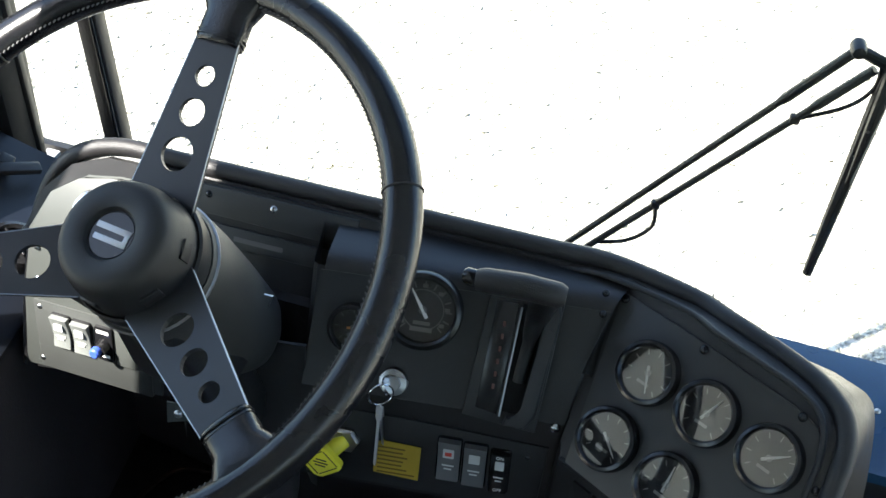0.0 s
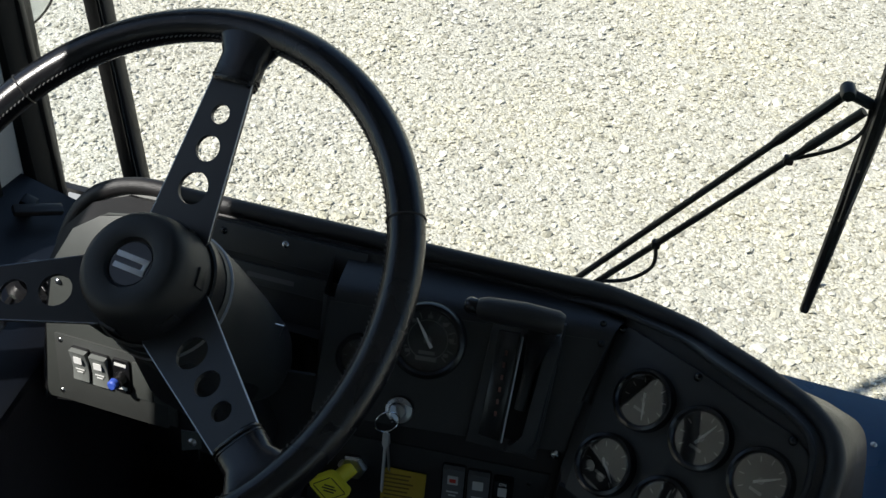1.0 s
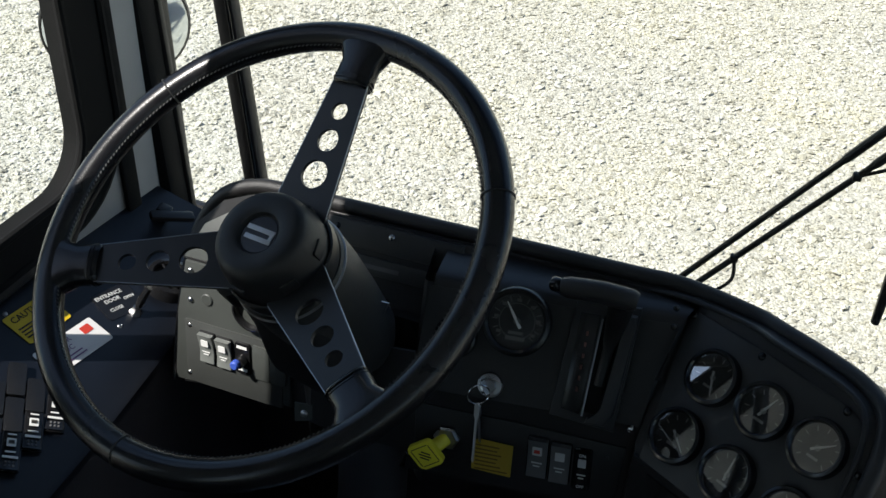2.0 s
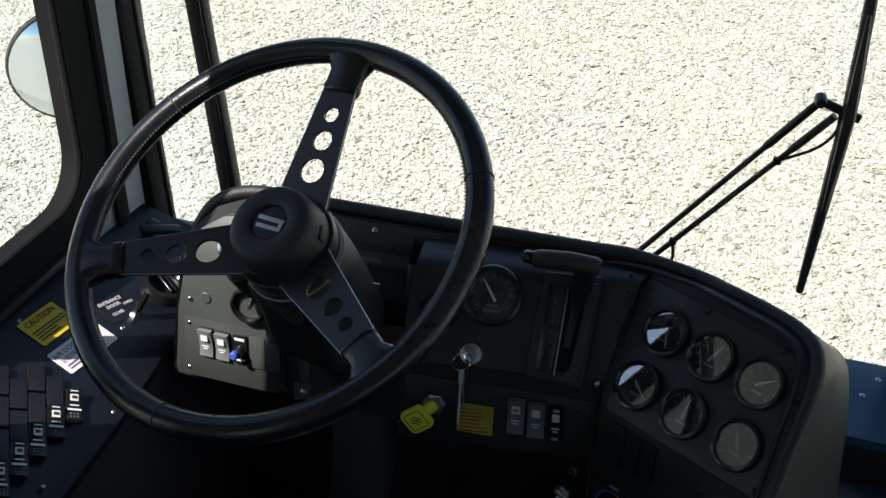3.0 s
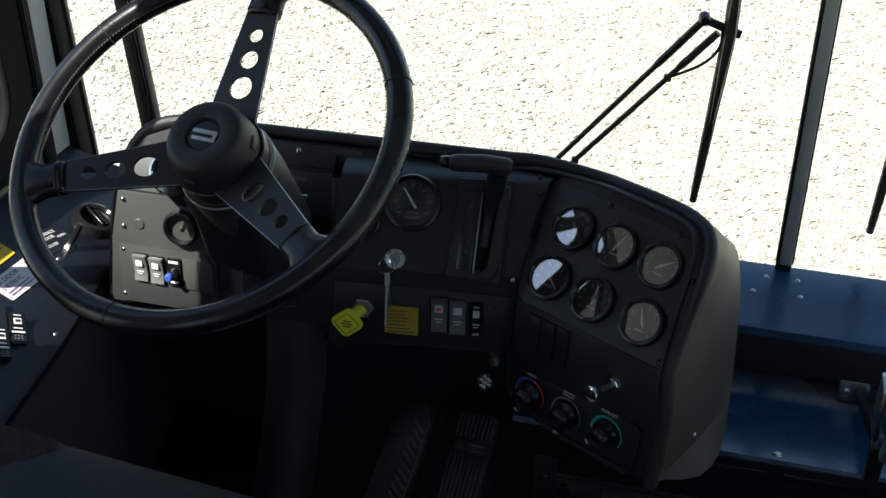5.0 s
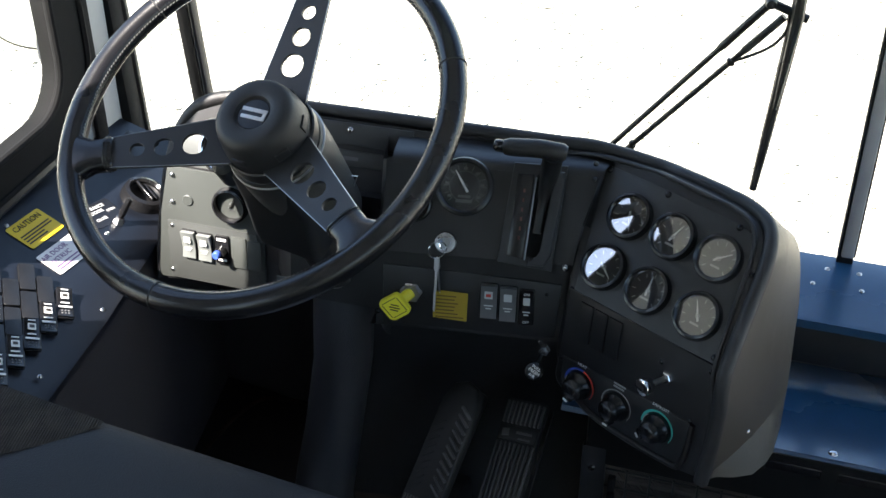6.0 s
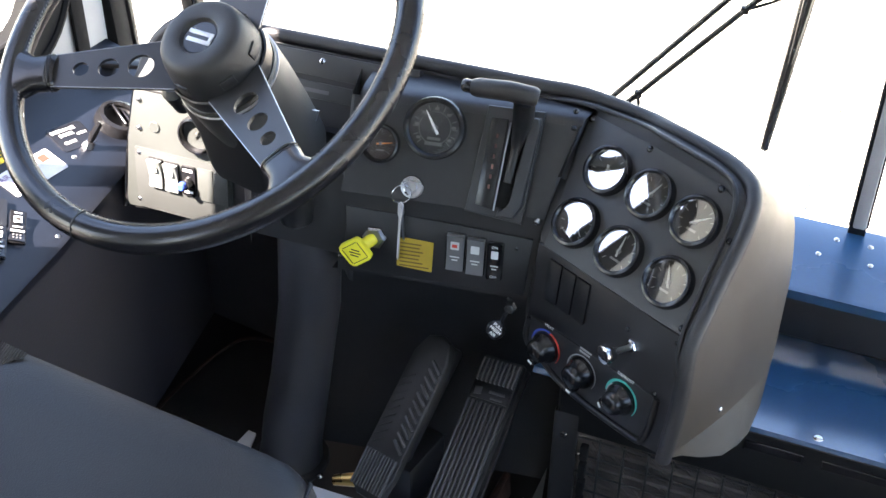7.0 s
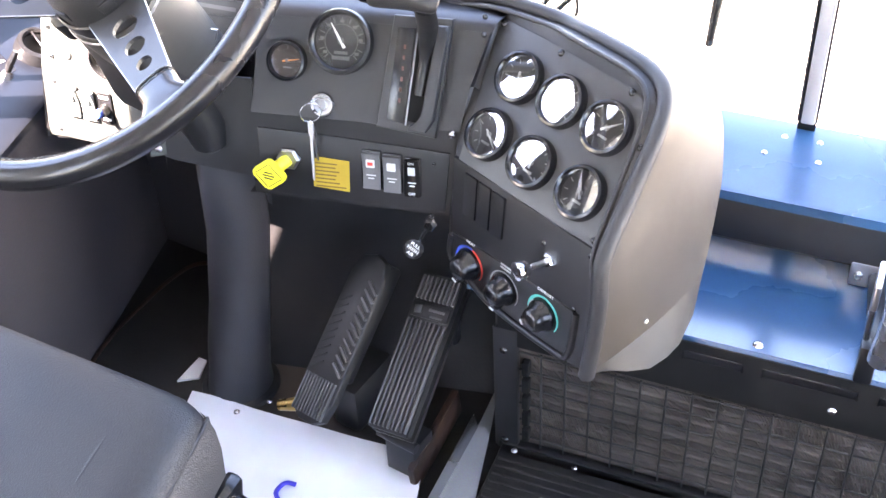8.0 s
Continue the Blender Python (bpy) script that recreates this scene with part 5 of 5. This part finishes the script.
for k in range(300):
    a = 2 * math.pi * k / 300
    sm = WM @ pose(0, 0, 0, 0, 0, math.degrees(a)) @ pose(WR, 0, 0)
    b = radians(158)
    p = Vector(((WT + 0.0003) * math.cos(b), 0, (WT + 0.0003) * math.sin(b)))
    box(sm @ Matrix.Translation(p) @ pose(0, 0, 0, 0, 0, 35), 0.0010, 0.0034, 0.0010, bm=bm)
part("stitching", bm, STITCH, wheel, "pale stitches along the inner rim", smooth=False)
part("hub_cover", lathe(WH @ pose(0, 0, -0.045), [(0.0565, -0.004), (0.0555, 0.012), (0.0525, 0.030), (0.0495, 0.040), (0.0455, 0.0452), (0.040, 0.047), (0.027, 0.0470), (0.0235, 0.0455), (0.0215, 0.0410), (0, 0.0405)], 48), HUBM, wheel, "round black rubber horn cover")
part("hub_ring", lathe(WH @ pose(0, 0, -0.060), [(0.0575, -0.012), (0.0605, 0.0), (0.0605, 0.014), (0.0585, 0.016)], 48), BLACKM, wheel)
for a in (20, 80, 150, 210, 270, 330):
    hm = WH @ pose(0, 0, 0, 0, 0, a) @ pose(0.0545, 0, -0.030)
    part("clip_tab", box(hm, 0.003, 0.018, 0.014, 0.001), HUBM, wheel)
em = part("emblem", disc(WH @ pose(0, 0, -0.0045), 0.0205, 0.0012, 0.0005, 32), BLACKG, wheel, "round black badge with chrome bars")
for dx, dy, w, h in ((0.0, 0.0052, 0.035, 0.0052), (0.001, -0.0050, 0.033, 0.0050), (0.0150, 0.0, 0.0045, 0.0060)):
    part("badge_bar", box(WH @ pose(0, 0, -0.0028, 0, 0, 4) @ pose(dx, dy, 0), w, h, 0.0012, 0.0004), SATIN, em)
part("badge_mark", box(WH @ pose(-0.022, -0.026, 0.0015), 0.008, 0.002, 0.0005), GREYP, wheel)

column = thing("steering_column", (0.03, 1.25, 1.0), "black steering column with its shroud and rubber boot", "steering column")
part("shroud", lathe(WH @ pose(0, 0, -0.072), [(0.052, 0.006), (0.060, 0.004), (0.063, -0.004), (0.062, -0.05), (0.058, -0.11), (0.052, -0.17), (0.040, -0.20)], 44), SHROUD, column)
part("shroud_rim", lathe(WH @ pose(0, 0, -0.074), [(0.062, 0.0015), (0.0634, 0.0), (0.0634, -0.0015), (0.062, -0.003)], 44), EDGE, column)
rows = []
for s, x0, x1, y0, y1 in ((0.088, -0.052, 0.040, -0.046, 0.03), (0.095, -0.058, 0.046, -0.052, 0.03), (0.15, -0.060, 0.050, -0.060, 0.03), (0.205, -0.059, 0.050, -0.078, 0.03), (0.220, -0.056, 0.048, -0.081, 0.03), (0.228, -0.046, 0.040, -0.074, 0.025)):
    ring = [(x + (x0 + x1) / 2, y + (y0 + y1) / 2) for x, y in rounded(x1 - x0, y1 - y0, 0.014, 4)]
    rows.append([WH @ Vector((x, y, -s)) for x, y in ring + ring[:1]])
rows.append([WH @ Vector((0.0, -0.02, -0.228))] * len(rows[0]))
part("lower_housing", sheet(rows), BLACKM, column, "angular black housing")
part("column_end", tube([WH @ Vector((-0.004, -0.03, -0.20)), WH @ Vector((-0.004, -0.034, -0.25)), Vector((0.048, 1.262, 1.535)), Vector((0.050, 1.262, 1.512)), Vector((0.050, 1.262, 1.504))], [0.034, 0.031, 0.027, 0.022, 0.012], 20), BLACKM, column)
part("stalk_boss", disc(WH @ pose(-0.064, -0.040, -0.115), 0.017, 0.036, 0.010), BLACKM, column)
rows = []
for x, y, z, r in ((0.050, 1.300, 1.492, 0.040), (0.052, 1.300, 1.470, 0.044), (0.044, 1.303, 1.34, 0.044), (0.022, 1.308, 1.20, 0.045), (0.004, 1.311, 1.10, 0.048), (-0.005, 1.313, 1.04, 0.048), (-0.009, 1.313, 1.002, 0.052)):
    rows.append([Vector((x + r * math.cos(b), y + r * 0.95 * math.sin(b), z)) for b in np.linspace(0, 2 * math.pi, 29)])
part("boot", sheet(rows), BOOT, column, "smooth dark grey rubber boot")
part("boot_flange", lathe(pose(-0.009, 1.313, 1.0), [(0.052, 0.010), (0.060, 0.006), (0.062, 0)], 32), RUBBER, column)
for a in (-30, -75):
    screw(pose(-0.009 + 0.068 * math.cos(radians(a)), 1.313 + 0.068 * math.sin(radians(a)), 1.009), column, 0.006)
part("key_hook", tube([Vector((0.0735, 1.265, 1.678)), Vector((0.0870, 1.263, 1.679)), Vector((0.0790, 1.265, 1.655))], 0.0011, 6, closed=True), STEEL, column, "small bent wire loop")

# ---- pedals ----
def pedal_pose(bottom, top, across):
    y = (Vector(top) - Vector(bottom)).normalized()
    x = Vector(across)
    x = (x - y * x.dot(y)).normalized()
    return axes(Vector(bottom).lerp(Vector(top), 0.5), x, y, x.cross(y)), (Vector(top) - Vector(bottom)).length


gas = thing("accelerator_pedal", (0.27, 1.17, 1.0), "long black ribbed accelerator pedal on a rusty bracket", "pedal")
gm, gl = pedal_pose((0.276, 1.174, 1.104), (0.320, 1.364, 1.2285), (1, -0.42, 0.07))
part("pad", slab(gm, rounded(0.066, gl, 0.004), 0.012, bevel=0.002), RUBBER, gas)
for k in range(9):
    x = -0.0288 + 0.0072 * k
    for y0, y1 in ((-gl / 2 + 0.004, gl * 0.20), (gl * 0.20 + 0.030, gl / 2 - 0.004)):
        part("rib", box(gm @ pose(x, (y0 + y1) / 2, 0.0135), 0.0036, y1 - y0, 0.006, 0.0012), RIBS, gas)
part("badge", box(gm @ pose(0, gl * 0.20 + 0.015, 0.0125), 0.060, 0.022, 0.004, 0.001), RUBBER, gas)
part("badge_mark", box(gm @ pose(-0.020, gl * 0.20 + 0.015, 0.0148, 0, 0, 8), 0.012, 0.012, 0.001, 0.0004), RIBS, gas)
part("badge_mark", box(gm @ pose(0.010, gl * 0.20 + 0.017, 0.0148), 0.026, 0.004, 0.001, 0.0004), RIBS, gas)
part("badge_mark", box(gm @ pose(0.012, gl * 0.20 + 0.008, 0.0148), 0.020, 0.003, 0.001, 0.0004), RIBS, gas)
part("backing", slab(gm @ pose(0.004, -0.003, -0.006), rounded(0.070, gl, 0.004), 0.006), BLACKM, gas)
part("bracket", box(pose(0.322, 1.235, 1.030, 8, 0, -14), 0.012, 0.15, 0.055, 0.004), RUSTY, gas, "rusty brown bracket")
part("foot", box(pose(0.292, 1.205, 1.035, 0, 0, -20), 0.050, 0.05, 0.07, 0.004), BLACKM, gas)
part("hinge", tube([Vector((0.252, 1.196, 1.080)), Vector((0.312, 1.172, 1.080))], 0.008, 12), BLACKM, gas)
part("arm", tube([Vector((0.31, 1.36, 1.20)), Vector((0.315, 1.40, 1.15)), Vector((0.31, 1.42, 1.02))], 0.012, 10), BLACKM, gas)
brk = thing("brake_pedal", (0.17, 1.16, 1.0), "long black rubber brake treadle with herringbone grip", "pedal")
bmx, blen = pedal_pose((0.158, 1.176, 1.100), (0.231, 1.352, 1.270), (1, -0.45, 0.1))
w2 = 0.033
outline = [(-w2 * 0.8, -blen / 2 + 0.010), (-w2 * 0.4, -blen / 2), (w2 * 0.4, -blen / 2), (w2 * 0.85, -blen / 2 + 0.010), (w2, -blen / 2 + 0.04), (w2 * 0.95, blen / 2 - 0.035), (w2 * 0.6, blen / 2 - 0.008), (0, blen / 2), (-w2 * 0.6, blen / 2 - 0.008), (-w2 * 0.95, blen / 2 - 0.035), (-w2, -blen / 2 + 0.04)]
part("pad", slab(bmx, outline, 0.016, bevel=0.005), RUBBER, brk)
for k in range(11):
    part("heel_rib", box(bmx @ pose(-0.0265 + 0.0053 * k, -blen / 2 + 0.038, 0.017), 0.0027, 0.056, 0.005, 0.001), RIBS, brk)
for k in range(11):
    y = -blen / 2 + 0.078 + 0.0125 * k
    part("grip_bar", box(bmx @ pose(0.018, y + 0.006, 0.0165, 0, 0, -36), 0.026, 0.0048, 0.006, 0.0014), RIBS, brk)
    if k < 9:
        part("grip_bar", box(bmx @ pose(-0.018, y + 0.003, 0.0160, 0, 0, 38), 0.022, 0.0022, 0.0030, 0.0008), RUBBER, brk)
part("base", box(bmx @ pose(0, 0.03, -0.016), 0.044, blen * 0.70, 0.030, 0.006), BLACKM, brk)
part("base_foot", box(pose(0.197, 1.300, 1.045, 0, 0, -20), 0.050, 0.10, 0.09, 0.01), BLACKM, brk)
part("fitting", tube([Vector((0.092, 1.225, 1.068)), Vector((0.135, 1.225, 1.080))], [0.008, 0.012], 12), BRASS, brk, "brass pipe fitting")

# ---- footwell lining ----
structure("footwell_wall", sheet([[Vector((x, y, z)) for z in (1.0, 1.2, 1.46)] for x, y in ((-0.26, 1.62), (-0.12, 1.575), (0.0, 1.53), (0.06, 1.52))]), KICK, "purplish grey painted footwell bulkhead", "wall")
# added sheet behind the pedals, coloured near-black to keep the footwell in shade
structure("toe_shade_sheet", sheet([[Vector((x, y, z)) for y, z in ((1.36, 1.003), (1.41, 1.06), (1.46, 1.2), (1.47, 1.46))] for x in (-0.035, 0.06, 0.2, 0.32, 0.43)]), SHADEWALL, "added sloping sheet behind the pedals, near-black in place of footwell shade", "wall")
structure("footwell_side", sheet([[Vector((0.409 + 0.03 * t, 1.264 + 0.2 * t, z)) for t in (0.0, 0.5, 1.0)] for z in (1.0, 1.2, 1.40)]), BLACKM, "black side of the heater facing the pedals", "wall")
hose = thing("floor_cable", (-0.22, 1.45, 1.0), "thin dark cable lying along the footwell floor", "cable")
part("line", tube(smooth_path([(-0.262, 1.28, 1.004), (-0.255, 1.36, 1.004), (-0.238, 1.43, 1.004), (-0.205, 1.52, 1.006), (-0.16, 1.56, 1.01), (-0.05, 1.54, 1.02)], 6), 0.0035, 8), RUSTY, hose)
# white sliver added for the wedge of sunlight left of the boot
tab = thing("sunlit_wedge", (-0.09, 1.32, 1.0), "small white sliver on the floor, standing in for a sunlit wedge", "tab")
part("tab", slab(pose(-0.09, 1.318, 1.003), [(-0.018, -0.024), (0.014, -0.012), (0.012, 0.026), (-0.002, 0.030)], 0.004), DECALW, tab)
plate_ = thing("floor_plate", (0.37, 1.22, 1.0), "bent grey metal floor plate beside the pedal", "floor plate")
part("sheet", sheet([[Vector((0.338 + 0.02 * k, 1.14 - 0.02 * k, 1.004)), Vector((0.375 + 0.006 * k, 1.30, 1.006)), Vector((0.392, 1.36, 1.03))] for k in range(4)]), FLOORG, plate_)
part("upturned_edge", sheet([[Vector((0.338, 1.12, 1.004)), Vector((0.374, 1.29, 1.006))], [Vector((0.331, 1.122, 1.022)), Vector((0.367, 1.292, 1.03))]]), STEEL, plate_)

# ---- paper on the floor ----
paper = thing("paper_sheet", (0.1, 1.05, 1.0), "crumpled white paper sheet with blue pen marks on the floor", "paper")
rows = []
for j in range(9):
    v = j / 8
    row = []
    for i in range(13):
        u = i / 12
        p = Vector((-0.075, 1.276, 0)).lerp(Vector((0.3105, 1.216, 0)), u) + Vector((0.03, -0.42, 0)) * v
        row.append(Vector((p.x, p.y, 1.006 + 0.007 * noise.noise(Vector((u * 4, v * 4, 3))) + 0.004)))
    rows.append(row)
part("sheet", sheet(rows), PAPER, paper)
part("pen_stroke", tube(smooth_path([(0.128, 1.095, 1.016), (0.118, 1.110, 1.016), (0.126, 1.128, 1.016), (0.142, 1.128, 1.016)], 6), 0.0035, 6, flat=0.3), PENINK, paper, "blue pen stroke")
part("pen_stroke", tube(smooth_path([(0.165, 1.088, 1.016), (0.170, 1.100, 1.016), (0.180, 1.095, 1.016)], 6), 0.003, 6, flat=0.3), PENINK, paper, "blue pen stroke")

# ---- driver's seat ----
seat = thing("driver_seat", (-0.05, 0.65, 1.0), "dark grey vinyl driver's seat cushion with pale side and fabric inset", "seat")


def seat_edge(x):
    return 0.9085 - 0.265 * x


rows = []
for x, drop in ((-0.36, 0), (-0.30, 0), (-0.2, 0), (-0.1, 0), (0.0, 0), (0.1, 0), (0.15, 0), (0.172, 0.001), (0.186, 0.004), (0.195, 0.010), (0.200, 0.018), (0.202, 0.026)):
    y1 = seat_edge(min(x, 0.17)) - (0.5 * (x - 0.17) if x > 0.17 else 0.0)
    dip = 0.008 * math.sin(max(0, min(1, (x + 0.36) / 0.5)) * math.pi)
    rows.append([Vector((x - 0.03, y1 - 0.60, 1.515 - drop)), Vector((x - 0.02, y1 - 0.40, 1.512 - drop - dip)), Vector((x - 0.01, y1 - 0.2, 1.515 - drop - dip)), Vector((x, y1 - 0.07, 1.520 - drop))]
                + [Vector((x, y1 - a, 1.520 - drop - b)) for a, b in ((0.045, 0.0), (0.030, 0.0015), (0.019, 0.005), (0.010, 0.010), (0.004, 0.018), (0.0, 0.030), (0.001, 0.07), (0.006, 0.12), (0.03, 0.16))])
part("cushion", sheet(rows), SEATV, seat)
y1 = seat_edge(0.17) - 0.016
part("side_bolster", sheet([[Vector((0.190 + b, y1 + 0.004 + 0.2 * b, z))] + [Vector((0.202 + b - 0.03 * d / 0.6, y1 - d, z)) for d in (0.004, 0.03, 0.1, 0.25, 0.6)] for b, z in ((0.0, 1.495), (0.005, 1.478), (0.007, 1.45), (0.004, 1.40), (-0.004, 1.36))]), SEATS, seat, "grey vinyl side panel")
part("piping", tube([Vector((0.200, y1 - 0.003, 1.4945))] + [Vector((0.2025 - 0.03 * d / 0.6, y1 - d, 1.4945)) for d in (0.006, 0.05, 0.15, 0.3, 0.6)], 0.0026, 8), SEATV, seat)
part("seam", tube(smooth_path([Vector((0.085, 0.34, 1.5120)), Vector((0.105, 0.6, 1.5050)), Vector((0.120, 0.76, 1.5148)), Vector((0.131, 0.835, 1.5155))], 5), 0.0036, 8), SEATV, seat)
def inset_edge(x):
    """How far behind the cushion's front edge the fabric begins: a soft curve."""
    return 0.012 + 0.004 * max(0.0, (x + 0.30) * 10)


def fabric(x, k):
    """A point of the fabric corner: k from its front hem to its curved inner seam."""
    d = inset_edge(x) + k * max(0.003, 0.62 * (-0.155 - x) ** 0.8)
    return Vector((x, seat_edge(x) - d, 1.5214 - 0.05 * max(0.0, 0.022 - d) - 0.004 * min(1, d * 5)))


part("fabric_inset", sheet([[fabric(x, k) for k in (0.0, 0.1, 0.25, 0.5, 0.75, 1.0)] for x in np.linspace(-0.36, -0.156, 15)]), FABRIC, seat, "brown ribbed fabric")
bm = bmesh.new()
for n in range(60):
    tube([fabric(-0.359 + 0.0034 * n, k) for k in (0.0, 0.1, 0.25, 0.5, 0.75, 1.0)], 0.0013, 4, bm=bm)
tagged(part("fabric_ribs", bm, FABRIC, seat), kind="stuff")
part("base", box(pose(-0.08, 0.62, 1.18), 0.40, 0.42, 0.36, 0.02), BLACKM, seat)
part("adjuster", box(pose(0.205, 0.83, 1.37, 0, 8, -13), 0.022, 0.045, 0.075, 0.008), BLACKG, seat, "black adjuster handle")
part("adjuster_knob", tube([Vector((0.205, 0.835, 1.375)), Vector((0.235, 0.828, 1.37))], [0.014, 0.010], 16), BLACKG, seat)

# ---- outside: wipers and mirror ----
def on_shield(x, z, out=0.06):
    """A place outside the windshield at a width x and height z of the world."""
    return Vector((x, 1.598 - 0.162 * (x - 0.776) + out, z))


def wiper(name, flip, bottom, neck, top, elbow, foot_a, foot_b, label):
    """Parallel-arm wiper: two rods to a cross head, a washer hose and a long blade."""
    bot, nk, tp, el, fa, fb = (on_shield(*p) for p in (bottom, neck, top, elbow, foot_a, foot_b))
    ob = thing(name, fa.lerp(fb, 0.5), label, "wiper", "wipers")
    pts = [bot.lerp(nk, t) for t in np.linspace(0, 1, 8)] + [nk.lerp(tp, t) for t in np.linspace(0.12, 1, 8)]
    part("blade", tube(pts, [0.006, 0.007, 0.008, 0.0085, 0.009, 0.010, 0.0105, 0.0105, 0.0105, 0.010, 0.009, 0.009, 0.008, 0.007, 0.006, 0.005], 8), RUBBER, ob)
    part("blade_frame", tube([p + Vector((0, -0.010, 0)) for p in (bot.lerp(nk, 0.5), bot.lerp(nk, 0.8), nk, nk.lerp(tp, 0.2), nk.lerp(tp, 0.5))], [0.003, 0.007, 0.009, 0.007, 0.003], 8), BLACKM, ob)
    a2 = nk + Vector((-0.018 * flip, 0, -0.004))
    part("arm", tube([fa, fa.lerp(el, 0.80), fa.lerp(el, 0.82), el], [0.0045, 0.0045, 0.0064, 0.0062], 10), BLACKM, ob)
    part("arm", tube([fb, fb.lerp(a2, 0.84), fb.lerp(a2, 0.86), a2], [0.0045, 0.0045, 0.0062, 0.0060], 10), BLACKM, ob)
    part("cross_link", tube([el, nk + Vector((0.016 * flip, 0, -0.006))], 0.0068, 10), BLACKM, ob)
    part("joint", lathe(axes(el, Vector((1, 0, 0)), Vector((0, 0, 1)), Vector((0, -1, 0))), [(0, 0.012), (0.007, 0.010), (0.009, 0.004), (0.009, -0.010), (0, -0.010)], 16), BLACKM, ob)
    for t in (0.40, 0.80):
        part("clip", box(Matrix.Translation(fb.lerp(a2, t)), 0.012, 0.012, 0.011, 0.003), RUBBER, ob)
    part("hose", tube(smooth_path([fb.lerp(a2, 0.20), fb.lerp(a2, 0.28) + Vector((0.012 * flip, 0, -0.020)), fb.lerp(a2, 0.36) + Vector((0.014 * flip, 0, -0.022)), fb.lerp(a2, 0.40)], 6), 0.0028, 6), RUBBER, ob)
    part("hose", tube(smooth_path([fb.lerp(a2, 0.80), fb.lerp(a2, 0.90) + Vector((0.016 * flip, 0, -0.014)), fb.lerp(a2, 0.98) + Vector((0.012 * flip, 0, -0.016)), a2 + Vector((0.006 * flip, 0, 0.01))], 6), 0.0026, 6), RUBBER, ob)
    part("spindle_box", box(Matrix.Translation(fa.lerp(fb, 0.5) + Vector((0, -0.01, 0.0))), 0.07, 0.05, 0.04, 0.01), BLACKM, ob)
    return ob


wiper("wiper", 1, (0.6438, 1.4524), (0.667, 1.758), (0.669, 2.06), (0.6274, 1.7725), (0.291, 1.338), (0.311, 1.335), "black parallel-arm wiper standing upright before the driver's windshield")
wiper("wiper", -1, (0.9254, 1.4367), (0.9433, 1.757), (0.955, 2.06), (0.9669, 1.7738), (1.280, 1.335), (1.243, 1.335), "black parallel-arm wiper standing upright before the entrance-side windshield")
eyes = thing("convex_mirror", (-0.86, 2.13, 1.2), "round convex mirror on a black arm outside the driver's window", "mirror")
mm = axes(Vector((-0.820, 2.304, 1.438)), Vector((0.87, 0.49, 0)), Vector((0.12, -0.21, 0.97)), Vector((0.475, -0.845, -0.24)).normalized())
part("glass", lathe(mm, [(0, 0.052), (0.055, 0.046), (0.10, 0.032), (0.142, 0.006), (0.147, 0.0)], 40), MIRROR, eyes)
part("rim", lathe(mm, [(0.1455, 0.004), (0.149, 0.003), (0.150, -0.008), (0.14, -0.02), (0, -0.03)], 40), RUBBER, eyes)
part("arm", tube(smooth_path([mm.translation + Vector((0, 0.03, 0)), Vector((-0.80, 2.2, 1.34)), Vector((-0.62, 2.05, 1.25)), B(-1.1, 0.05, 1.2)], 6), 0.012, 10), BLACKM, eyes)
